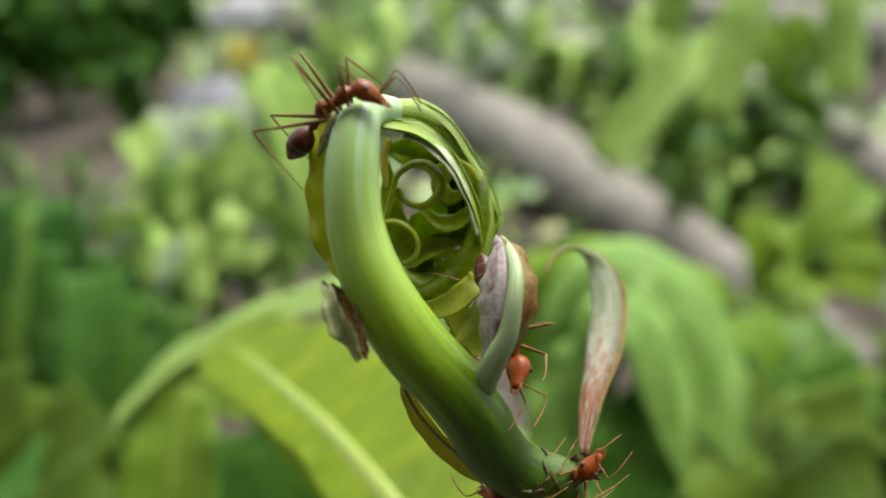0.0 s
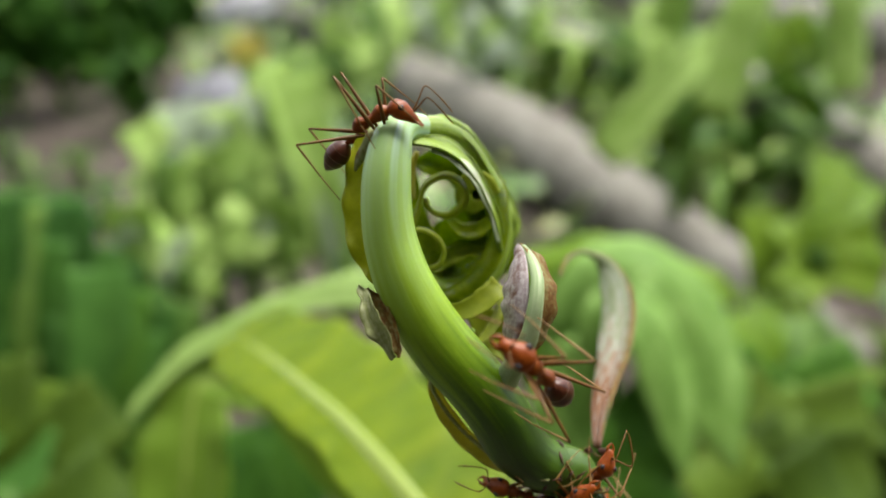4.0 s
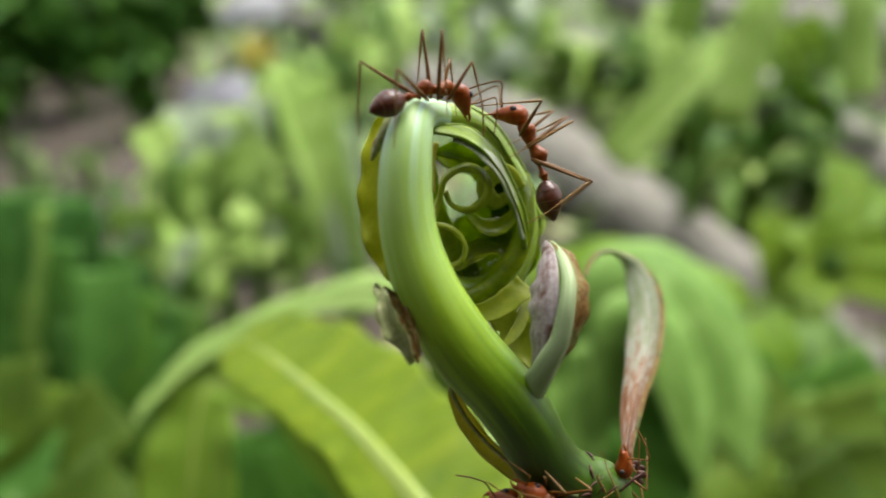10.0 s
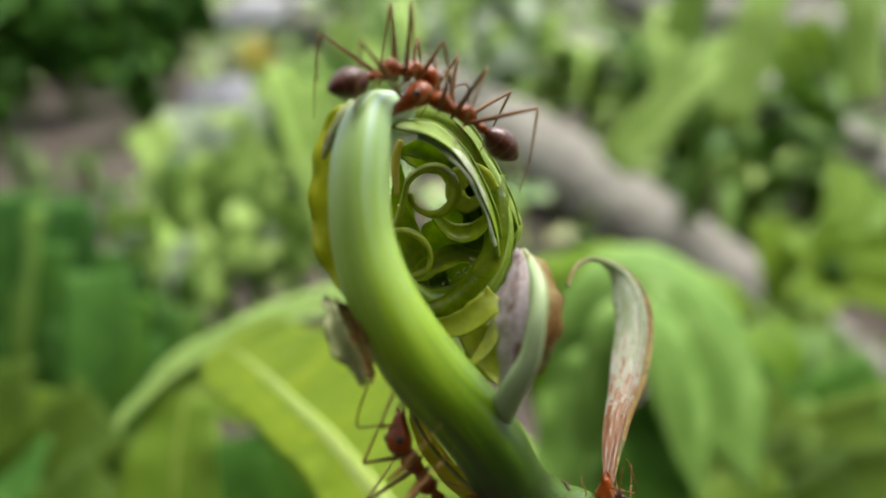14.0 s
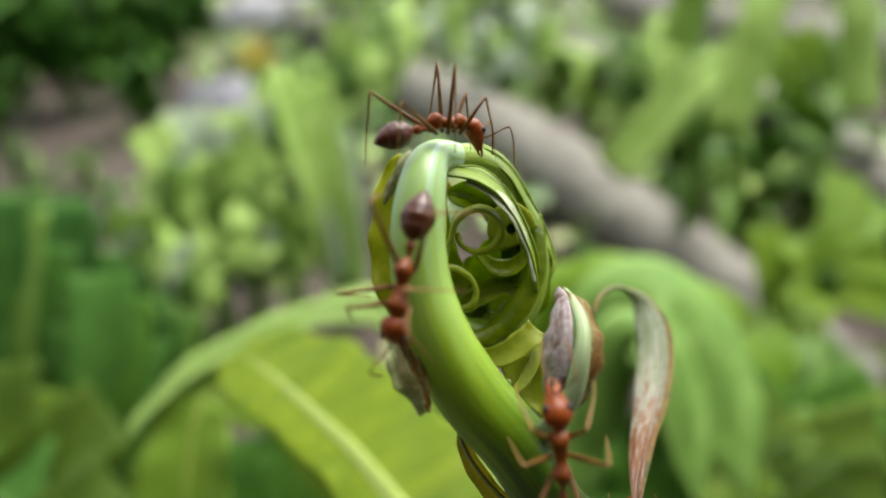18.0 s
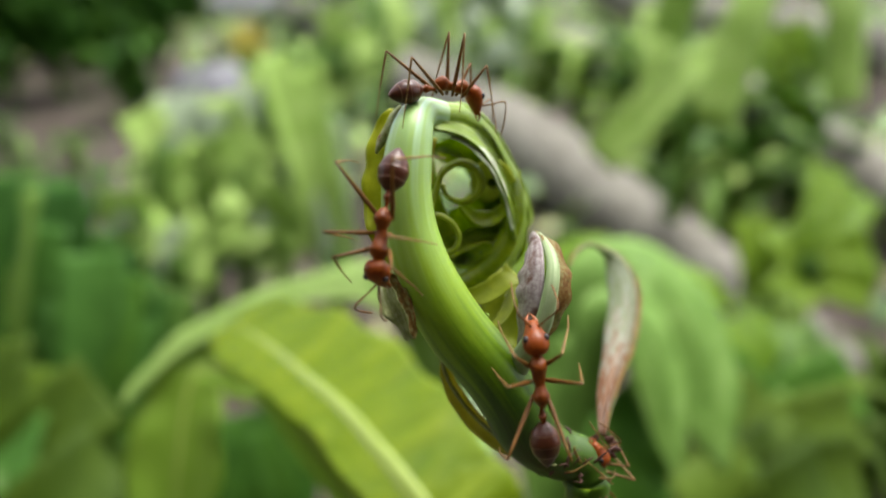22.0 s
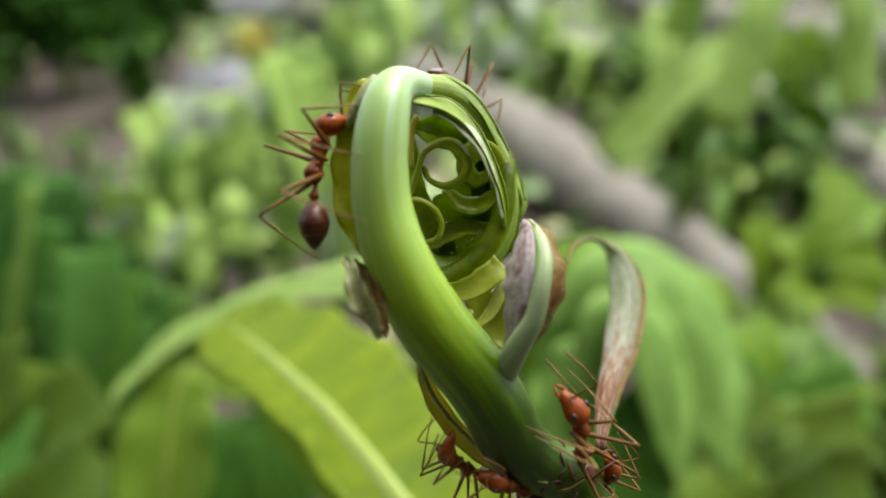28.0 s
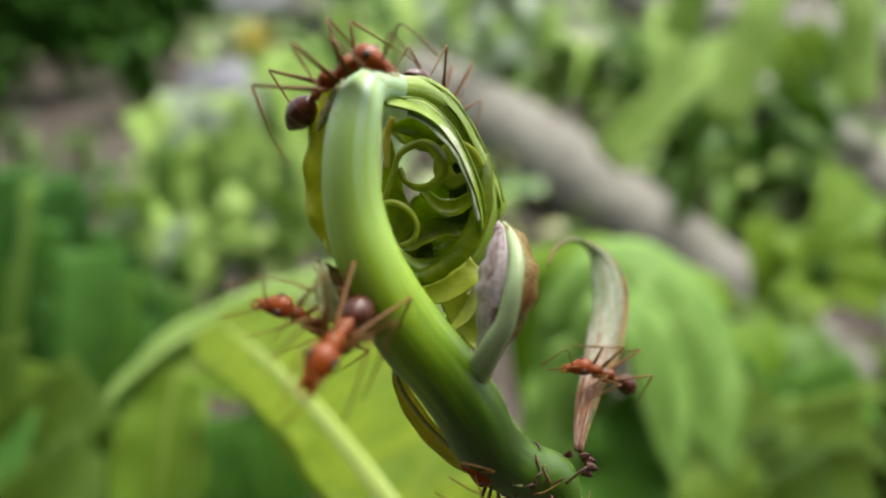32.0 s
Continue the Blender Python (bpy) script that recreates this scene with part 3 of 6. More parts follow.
    st("inner_leaflet", [(-5.1, 65.8, 8.0, 0.31), (-4.9, 66.0, 5.2, 0.77), (-4.5, 66.2, 2.4, 1.13), (-4.0, 66.2, 0.6, 0.51)], INNER, n=20, cup=0.3, thick=0.3, hint=(0.2, -1, 0))
    st("amber_leaflet", [(-4.6, 62.5, 9.5, 0.24), (-5.0, 62.6, 8.2, 0.34), (-5.0, 62.4, 6.6, 0.3), (-4.8, 62.2, 5.1, 0.19)], AMBER, "amber translucent leaflet margin", n=20, thick=0.2, hint=(0, -1, 0))
    for k, (x, y, z, r) in enumerate(((-0.6, 63.2, -1.4, 0.20), (0.1, 63.0, -1.0, 0.24), (0.6, 63.2, -0.7, 0.20), (-0.4, 63.6, -0.7, 0.15), (1.1, 63.4, -0.3, 0.15), (-1.1, 63.2, -1.8, 0.15), (0.3, 55.8, -6.2, 0.26), (1.4, 62.6, -1.4, 0.15))):
        bm = bmesh.new()
        bmesh.ops.create_uvsphere(bm, u_segments=10, v_segments=7, radius=r * 0.001)
        bmesh.ops.translate(bm, vec=(Vector((x, y, z)) - FOOT) * 0.001, verts=bm.verts)
        part("droplet", bm, WATER, th, "clear water droplet" if k == 0 else "")
    st("yellow_leaflet", [(-3.3, 61.2, -4.7, 0.48), (-1.6, 60.6, -5.2, 0.75), (0.5, 60.3, -4.7, 1.03), (2.3, 60.6, -3.4, 1.08), (3.1, 61.0, -2.7, 1.04)], LAMINA, "yellow-green blunt leaflet under the coil", n=30, cup=0.3, thick=0.2, wave=0.08, hint=(0, -0.9, 0.3))
    st("yellow_leaflet", [(1.0, 59.0, -7.6, 0.23), (2.1, 60.0, -6.5, 0.51), (2.9, 61.0, -4.9, 0.52), (3.3, 62.0, -3.6, 0.29)], LAMINA, "narrow yellow-green leaflet beside the folded one", n=24, cup=0.3, thick=0.2, hint=(0, -1, 0))
    st("yellow_leaflet", [(0.2, 62.6, -4.6, 0.5), (1.6, 62.4, -6.0, 1.5), (3.0, 62.0, -7.6, 1.7), (4.0, 61.4, -9.4, 0.8), (4.3, 61.0, -10.4, 0.2)], LAMINA, "thin yellow-green leaflet closing the gap beside the fold", n=26, cup=0.3, thick=0.2, wave=0.12, hint=(0.1, -1, 0.1))
    # thin wing down the outer edge of the bend
    st("wing", [(-8.3, 56.5, 11.0, 0.26), (-9.1, 56.3, 8.8, 0.87), (-9.3, 56.0, 5.7, 1.13), (-9.2, 55.8, 2.6, 1.21), (-8.5, 55.5, 0.0, 1.04), (-7.6, 55.2, -2.1, 0.34)], WING, "thin translucent yellow-green wing along the stalk", n=40, cup=0.2, thick=0.16, wave=0.22, waves=4.5, hint=(-0.3, -0.9, 0))
    tb("wing_nub", [(-7.5, 55.4, 11.0, 0.25), (-7.9, 55.0, 10.0, 0.55), (-8.4, 54.8, 9.0, 0.5), (-9.0, 54.9, 8.0, 0.36), (-9.4, 55.1, 7.0, 0.12)], BUD, "brownish nub where the wing begins", n=14, seg=10, lump=0.3)
    st("bud_leaflet", [(-8.8, 53.2, -2.3, 0.12), (-8.1, 52.4, -3.3, 0.49), (-7.6, 52.0, -4.7, 0.81), (-6.8, 52.0, -6.1, 0.73), (-5.9, 52.5, -7.9, 0.16)], BUD, "small withered leaflet bud on the stalk", n=40, cols=11, cup=0.7, thick=0.25, wave=0.22, waves=3.3, hint=(-0.3, -0.9, 0.1))
    st("bud_leaflet", [(-8.2, 53.4, -2.5, 0.17), (-7.3, 53.4, -3.9, 0.71), (-6.5, 53.2, -5.5, 0.74), (-5.8, 53.0, -7.2, 0.41), (-5.6, 53.0, -8.0, 0.12)], BROWN, n=30, cup=0.5, thick=0.25, wave=0.2, hint=(-0.2, -0.9, 0.2))
    # the folded, withered leaflet beside the stalk
    fold = [(3.5, 54.5, -9.6, 0.42), (3.7, 53.8, -8.3, 0.92), (4.2, 53.0, -6.1, 1.56), (4.6, 52.8, -3.7, 1.97), (4.7, 53.6, -1.4, 1.75), (4.6, 55.5, 0.3, 1.04), (4.3, 57.5, 1.0, 0.36)]
    st("folded_leaflet", fold, PURPLE, "greyish purple half of a folded leaflet", n=36, cup=-0.5, thick=0.25, hint=(-0.2, -1, 0), lo=0.0, hi=1.15)
    st("folded_leaflet_half", [(x + 0.15, y - 0.05, z, w) for x, y, z, w in fold], BROWN, "withered brown half of a folded leaflet", n=36, cup=-0.6, thick=0.25, wave=0.2, waves=4, hint=(-0.2, -1, 0), lo=-1.05, hi=0.0)
    tb("midrib", [(1.0, 57.4, -12.6, 1.1), (2.7, 56.0, -11.0, 1.05), (3.4, 54.4, -9.3, 0.95), (4.0, 53.3, -7.8, 0.85), (4.7, 52.5, -6.1, 0.72), (5.1, 52.2, -3.6, 0.62), (5.3, 53.0, -1.6, 0.52), (5.0, 55.0, 0.0, 0.38), (4.6, 57.0, 0.9, 0.22)], PALE_RIB, "pale green midrib", n=36, seg=10, flat=0.6)
    tb("leaflet_margin", [(-4.1, 58.6, 10.4, 0.09), (-1.8, 60.2, 10.5, 0.07), (0.4, 61.6, 8.8, 0.09), (2.0, 62.6, 6.3, 0.09), (3.1, 63.4, 3.9, 0.08), (3.6, 64.0, 1.6, 0.10)], COIL, "pale scurfy leaflet margin", n=40, seg=7, lump=0.5)
    tb("leaflet_margin", [(-3.7, 60.4, 12.2, 0.09), (-1.5, 61.8, 12.3, 0.10), (0.8, 63.8, 11.1, 0.12), (2.9, 65.4, 8.3, 0.12), (4.6, 66.6, 5.3, 0.11), (5.3, 67.0, 3.1, 0.10)], COIL, n=40, seg=7, lump=0.5, seed=3.0)
    # thin leaflet along the underside of the stalk
    st("under_leaflet", [(-3.2, 58.0, -10.2, 0.23), (-2.6, 58.6, -11.9, 0.65), (-1.3, 59.4, -14.1, 0.95), (0.6, 60.0, -16.4, 1.0), (2.7, 59.6, -18.0, 0.8), (5.0, 58.2, -18.6, 0.50), (6.8, 58.0, -19.0, 0.14)], AMBER, "thin yellowish leaflet pressed under the stalk", n=34, cup=0.6, thick=0.2, hint=(-0.4, -0.8, 0.3))
    tb("under_rib", [(-3.4, 57.8, -10.0, 0.18), (-2.8, 58.2, -11.9, 0.18), (-1.3, 59.0, -14.3, 0.18), (0.7, 59.4, -16.4, 0.18), (3.0, 58.6, -18.0, 0.18), (5.2, 57.6, -18.8, 0.18), (7.0, 57.6, -19.2, 0.13)], BUD, "pale rim of the thin leaflet", n=30, seg=8)
    # the drooping withered leaflet
    arch = [(12.4, 63.7, -18.0, 0.42), (13.1, 66.2, -16.1, 0.83), (14.5, 69.8, -13.5, 1.33), (16.3, 73.8, -10.5, 1.85), (17.7, 77.3, -7.1, 2.17), (18.0, 79.9, -3.8, 1.95), (17.3, 81.4, -1.5, 1.32), (15.8, 81.3, -0.3, 0.55), (14.1, 80.3, 0.2, 0.30), (12.6, 79.3, -0.2, 0.26), (11.6, 78.2, -1.2, 0.24), (11.0, 77.2, -2.6, 0.17)]
    st("drooping_leaflet", arch, DROOP, "limp grey-green leaflet hanging over at its tip", n=50, cup=-0.35, thick=0.25, wave=0.15, hint=(-0.15, -0.85, 0.5), lo=-0.6, hi=0.9, face=True)
    st("drooping_leaflet_half", arch, BROWN, "browned margin of the limp leaflet", n=50, cup=-0.35, thick=0.25, wave=0.1, hint=(-0.15, -0.85, 0.5), lo=-0.9, hi=-0.6, face=True)
    tb("drooping_rib", [(x + 0.3 * w, y - 0.15, z, r) for (x, y, z, w), r in zip(arch, (0.3, 0.26, 0.22, 0.18, 0.17, 0.16, 0.15, 0.15, 0.15, 0.14, 0.12, 0.05))], DROOP, "rib of the limp leaflet", n=50, seg=8)
    for k in range(9):
        a = k * 2.4
        p = Vector((11.4, 62.0, -18.6)) + Vector((math.cos(a) * 1.2, -0.8 + 0.5 * math.sin(a * 1.7), math.sin(a) * 0.9))
        q = p + Vector((math.cos(a) * 1.6 + 0.4, -0.5, math.sin(a) * 1.3))
        q = p.lerp(q, 0.5)
        tb("scale", [(*p, 0.42), (*((p + q) / 2), 0.34), (*p.lerp(q, 0.8), 0.16), (*q, 0.03)], NODE, "dark brown scale at the joint" if k == 0 else "", n=9, seg=7, flat=0.35, lump=0.3)
    r = random.Random(21)
    for k in range(14):
        p = Vector((9.3, 59.5, -19.7)) + Vector((r.uniform(-2.2, 2.2), r.uniform(-1.4, 0.6), r.uniform(-0.9, 0.6)))
        q = p + Vector((r.uniform(-2.4, 2.4), r.uniform(-1.0, 0.4), r.uniform(-0.4, 2.2)))
        m = (p + q) / 2 + Vector((r.uniform(-0.6, 0.6), -0.4, r.uniform(-0.3, 0.6)))
        tb("fibre", [(*p, 0.13), (*m, 0.10), (*q, 0.03)], NODE if k % 3 else BROWN, "dry fibre at the foot of the leaflets" if k == 0 else "", n=10, seg=6)
    return th


crozier()

# ---- big leaves of the same plant behind ----


def frond(pts, label, mat=STRAP, rib=STRAP_RIB, hint=(0, -1, 0.3), cup=0.25, wave=2.0, waves=5, rib_w=2.2, seed=0.0, name="strap_frond", lo=-1.0, hi=1.0, face=True, other=None):
    """A long blade with its midrib; other: half widths of the side past the midrib, where the two differ."""
    th = thing(name, FOOT, label, "fern frond")
    look_at = dict(n=90, hint=hint, cup=cup, thick=0.7, wave=wave, waves=waves, origin=FOOT, seed=seed, face=face)
    part("blade", strip(pts, cols=13, lo=lo, hi=hi, **look_at), mat, th)
    if other:
        part("blade", strip([(x, y, z, w) for (x, y, z, _), w in zip(pts, other)], cols=9, lo=0.0, hi=1.0, **look_at), mat, th)
    ribs = [(x + 0.45 * hint[0], y + 0.45 * hint[1], z + 0.45 * hint[2], rib_w * (1 - 0.95 * (i / (len(pts) - 1)) ** 2)) for i, (x, y, z, w) in enumerate(pts)]
    part("midrib", tube(ribs, n=90, seg=10, hint=hint, flat=0.4, origin=FOOT), rib, th, "pale yellow midrib")
    return th


ROOT = [(*(FOOT + Vector((0, 0, 8))), 6.0)]
frond(ROOT + [(14.5, 143.6, -94.9, 6.53), (2.9, 111.5, -53.8, 13.0), (-4.7, 111.3, -43.4, 15.2), (-13.1, 119.2, -36.3, 16.6), (-20.9, 129.0, -31.6, 17.2), (-29.2, 140.9, -28.7, 17.4), (-39.2, 155.7, -25.6, 16.8), (-49.8, 174.5, -24.1, 14.03), (-58.0, 188.3, -24.1, 6.50)],
      "bright yellow-green strap-shaped fern frond arching over", hint=(0.22, -0.9, 0.38), cup=0.02, wave=0.25, waves=9, seed=1.0, rib_w=2.2, lo=-1.0, hi=0.0, other=(5.0, 4.4, 5.0, 6.3, 7.2, 7.2, 7.9, 9.3, 10.7, 5.8))
frond(ROOT + [(7.9, 243.5, -141.0, 7.46), (-4.1, 235.4, -35.5, 9.01), (-21.8, 229.1, -15.4, 7.73), (-38.7, 224.7, -14.2, 6.56), (-54.9, 220.4, -19.8, 5.76), (-70.5, 216.0, -26.9, 4.99), (-82.3, 211.8, -35.1, 3.92), (-88.7, 207.6, -43.3, 2.88), (-92.4, 203.6, -50.4, 0.63)],
      "pale green strap frond arching far to the side", mat=PALE_FROND, rib=PALE_FROND, hint=(-0.35, -0.7, 0.6), seed=3.0, rib_w=1.2, cup=-0.1, wave=0.6)
frond(ROOT + [(0.6, 243.3, -150.4, 7.46), (-45.2, 224.5, -58.4, 6.90), (-62.6, 218.2, -43.5, 6.71), (-70.6, 214.0, -41.1, 7.58), (-74.5, 210.9, -43.0, 9.74), (-75.8, 207.9, -52.8, 13.45), (-75.9, 204.9, -64.7, 15.14), (-75.6, 201.8, -80.8, 12.43), (-75.0, 198.8, -93.4, 1.53)],
      "yellow-green strap frond hanging down at its end", mat=FRESH, hint=(-0.2, -0.93, 0.3), wave=0.7, waves=6, seed=6.0, rib_w=1.7)
frond(ROOT + [(66.5, 304.6, -176.0, 13.99), (42.8, 294.3, -44.1, 13.52), (39.4, 288.3, -16.7, 14.56), (49.6, 284.5, -5.9, 12.62), (66.0, 280.9, -3.1, 10.72), (82.0, 277.2, -6.7, 9.30), (97.4, 273.5, -11.0, 7.08), (108.3, 269.7, -23.1, 1.23)],
      "lime-green frond rising behind the curled one", mat=LIME_LEAF, rib=LIME_LEAF, hint=(0.1, -0.75, 0.65), cup=-0.1, wave=1.5, seed=2.0, rib_w=1.0, name="broad_frond")
frond(ROOT + [(61.4, 264.5, -162.5, 12.12), (47.6, 260.4, -62.6, 13.92), (49.5, 256.5, -30.3, 15.67), (57.2, 252.7, -12.4, 17.34), (69.5, 248.9, -9.2, 18.96), (80.5, 245.1, -21.0, 20.89), (87.6, 241.3, -40.8, 19.07), (92.9, 238.3, -60.1, 10.86), (95.8, 236.4, -73.9, 1.08)],
      "broad light green frond arching behind the stalk", mat=SOFT, rib=FRESH, hint=(0.2, -0.75, 0.65), cup=-0.15, wave=0.7, waves=4, seed=5.0, rib_w=0.7, name="broad_frond")
frond(ROOT + [(61.5, 249.5, -153.0, 11.42), (52.0, 244.5, -62.3, 9.32), (52.7, 240.6, -31.9, 9.90), (58.8, 236.7, -20.5, 10.82), (65.8, 232.8, -27.1, 11.69), (71.2, 229.9, -42.4, 11.19), (73.8, 226.9, -59.1, 7.25), (74.6, 224.9, -72.2, 0.85)],
      "pale soft green frond with its tip bent down", mat=SOFT, rib=SOFT, hint=(0.3, -0.75, 0.6), cup=-0.15, wave=0.7, waves=3, seed=8.0, rib_w=0.7, name="broad_frond")
frond(ROOT + [(49.0, 244.3, -150.0, 7.46), (38.4, 240.2, -83.4, 11.00), (36.8, 242.2, -61.9, 10.36), (37.9, 244.2, -45.7, 8.21), (42.0, 247.3, -34.9, 3.78), (45.4, 250.4, -29.6, 0.76)],
      "green frond low behind the stalk", mat=SOFT, rib=SOFT, hint=(0.1, -0.9, 0.4), wave=1.0, seed=7.0, rib_w=0.9, name="broad_frond")
frond(ROOT + [(59.4, 234.5, -143.6, 7.15), (57.9, 230.6, -90.2, 14.05), (60.9, 232.7, -69.7, 14.88), (65.5, 236.8, -56.5, 11.90), (69.3, 240.9, -44.6, 5.50), (72.3, 244.9, -37.9, 0.93)],
      "dark green frond low beside the broad one", mat=DARK_LEAF, rib=DARK_LEAF, hint=(0.1, -0.6, 0.8), seed=9.0, rib_w=1.0, name="broad_frond")

# ---- weeds ----
LEAF_DATA = {}


def leaf_mesh(mat, slim, curl):
    key = (mat.name, slim, curl)
    if key not in LEAF_DATA:
        k = slim
        pts = [(0, 0, 0, 0.02 * k), (0, 0.12, 0.12, 0.05 * k), (0, 0.3, 0.27, 0.15 * k), (0, 0.52, 0.36 - curl * 0.1, 0.19 * k), (0, 0.75, 0.36 - curl * 0.35, 0.14 * k), (0, 0.97, 0.26 - curl * 0.7, 0.01)]
        bm = strip(pts, n=14, cols=5, hint=(0, -0.5, 1), cup=0.5, thick=0.012, wave=0.015, waves=2, unit=1.0, seed=curl)
        me = bpy.data.meshes.new("leaf")
        for f in bm.faces:
            f.smooth = True
        bm.to_mesh(me)
        bm.free()
        me.materials.append(mat)
        LEAF_DATA[key] = me
    return LEAF_DATA[key]


def sprig(name, label, root, leaves, bow=0.06, slim=False):
    """A weed whose leaves are laid one by one: base, tip, half width, material."""
    th = new(name)
    th.empty_display_size = 0.02
    base = Vector((root[0], root[1], 0.0))
    th.matrix_world = Matrix.Translation(base)
    tagged(th, label, "weed", "weeds on the ground")
    hub = sum((Vector(l[0]) for l in leaves), Vector()) / len(leaves) - base
    top = max((Vector(l[0]) for l in leaves), key=lambda v: v.z) - base + Vector((0, 0, 0.002))
    if hub.z > 0.02:
        part("stalk", tube([(0, 0, -0.03, 0.003), (hub.x * 0.4, hub.y * 0.4, hub.z * 0.6, 0.0026), (*hub, 0.002), (*top, 0.001)], n=14, seg=7, hint=(1, 0, 0), unit=1.0), MID_LEAF, th)
    for k, (a, e, w, mat) in enumerate(leaves):
        a, e = Vector(a) - base, Vector(e) - base
        lift = Vector((0, -0.4, 1)) * (e - a).length * bow
        chain = [(*(a - (e - a) * 0.06), w * 0.06), (*a, w * 0.3), (*(a.lerp(e, 0.3) + lift), w * (0.95 if slim else 0.85)), (*(a.lerp(e, 0.55) + lift), w * (0.8 if slim else 1.0)), (*(a.lerp(e, 0.8) + lift * 0.6), w * (0.36 if slim else 0.62)), (*e, w * 0.03)]
        part("leaf", strip(chain, n=22, cols=7, hint=(0.15 * (-1) ** k, -0.75, 0.6), cup=0.22, thick=0.0007, wave=w * 0.06, waves=2, unit=1.0, face=True, seed=k), mat, th)
    return th


rng = random.Random(4)


def weed(at, size, mats, count=14, slim=1.0, rise=0.5, label="leafy green weed on the ground", name="weed", z=0.0, stalk=True):
    """A low plant: leaves on a short stalk, turning round it; rise 0 lies flat, 1 stands up."""
    th = new(name)
    th.empty_display_size = 0.02
    th.matrix_world = Matrix.Translation((at[0], at[1], z))
    tagged(th, label, "weed", "weeds on the ground")
    if stalk:
        h = size * (0.35 + 0.5 * rise)
        part("stalk", tube([(0, 0, -0.03, size * 0.022), (size * 0.03, 0, h * 0.5, size * 0.018), (0, size * 0.02, h, size * 0.01)], n=8, seg=6, hint=(1, 0, 0), unit=1.0), MID_LEAF, th)
    for i in range(count):
        ob = new("leaf", leaf_mesh(mats[i % len(mats)], slim, rng.choice((0.2, 0.5, 0.9))))
        ob.parent = th
        s = size * rng.uniform(0.6, 1.1)
        up = rng.uniform(0.05, 0.85) * (0.35 + 0.5 * rise) * size if stalk else 0.0
        ob.matrix_basis = pose(0, 0, up, (rng.uniform(-20, 20) + 45 * rise * rng.uniform(0.3, 1.2)) if stalk else rng.uniform(52, 80), rng.uniform(-15, 15), i * 137.5 + rng.uniform(-25, 25)) @ Matrix.Scale(s, 4)
    return th


for at, s, n in (((-0.902, 1.511), 0.30, 20), ((-0.828, 1.559), 0.32, 20), ((-0.760, 1.662), 0.28, 20), ((-0.720, 1.841), 0.24, 18), ((-1.105, 1.981), 0.4, 20), ((-0.955, 2.059), 0.38, 20), ((-1.167, 1.777), 0.35, 20), ((-1.453, 2.549), 0.5, 20), ((-1.176, 2.674), 0.5, 20), ((-0.804, 2.329), 0.26, 16), ((-1.073, 2.961), 0.4, 18), ((-0.606, 1.424), 0.2, 14), ((-0.847, 1.309), 0.22, 14)):
    weed(at, s * 0.45, (DARK_LEAF,), n * 3, 0.9, 2.2, "dark green bushy weed")
for at, s, n in (((-0.220, 1.981), 0.22, 14), ((-0.113, 2.329), 0.25, 14), ((0.024, 1.981), 0.22, 14), ((0.152, 2.059), 0.22, 14), ((-0.290, 2.674), 0.3, 14), ((-0.056, 3.128), 0.35, 14), ((0.234, 2.674), 0.3, 14), ((-0.335, 2.142), 0.24, 12), ((-0.451, 2.674), 0.24, 12)):
    weed(at, s * 1.1, (LIGHT_LEAF, SILVER, LIGHT_LEAF), n, 0.55, 0.9, "pale green weed behind the log")
for at, s, n in (((0.255, 1.345), 0.16, 14), ((0.282, 1.122), 0.16, 14), ((0.357, 1.095), 0.17, 14), ((0.421, 1.069), 0.17, 14), ((0.313, 0.934), 0.15, 14), ((0.372, 0.877), 0.15, 14), ((0.200, 1.424), 0.16, 14), ((0.502, 1.095), 0.17, 14), ((0.341, 1.345), 0.17, 14), ((0.459, 1.274), 0.18, 14), ((0.115, 1.511), 0.15, 12), ((0.514, 0.998), 0.16, 14)):
    weed(at, s * 0.8, (MID_LEAF, LIME_LEAF, MID_LEAF, DARK_LEAF, LIGHT_LEAF), n * 2, 0.6, 1.3, "green leafy weed beside the log")
for at, s, n in (((0.274, 0.467), 0.10, 14), ((0.303, 0.441), 0.10, 14), ((0.352, 0.467), 0.10, 14), ((0.265, 0.405), 0.10, 14), ((0.312, 0.400), 0.10, 14), ((0.228, 0.405), 0.10, 14)):
    weed(at, s, (OLIVE_LEAF,), n, 0.6, 0.8, "dark green low weed")
for at, s, n in (((0.026, 2.142), 0.22, 12), ((0.152, 2.329), 0.24, 12), ((0.118, 2.811), 0.3, 12), ((-0.177, 2.811), 0.3, 10)):
    weed(at, s, (SILVER, SILVER, LIGHT_LEAF), n, 0.8, 0.5, "silvery pale green weed far behind the log")
for at, s, n in (((-0.593, 0.976), 0.06, 8), ((-0.569, 1.069), 0.07, 8), ((-0.505, 0.877), 0.06, 8), ((-0.469, 0.934), 0.06, 8), ((-0.689, 1.095), 0.07, 8)):
    weed(at, s, (DARK_LEAF, MID_LEAF), n, 0.6, 0.7, "small dark green seedling on bare soil", "seedling")
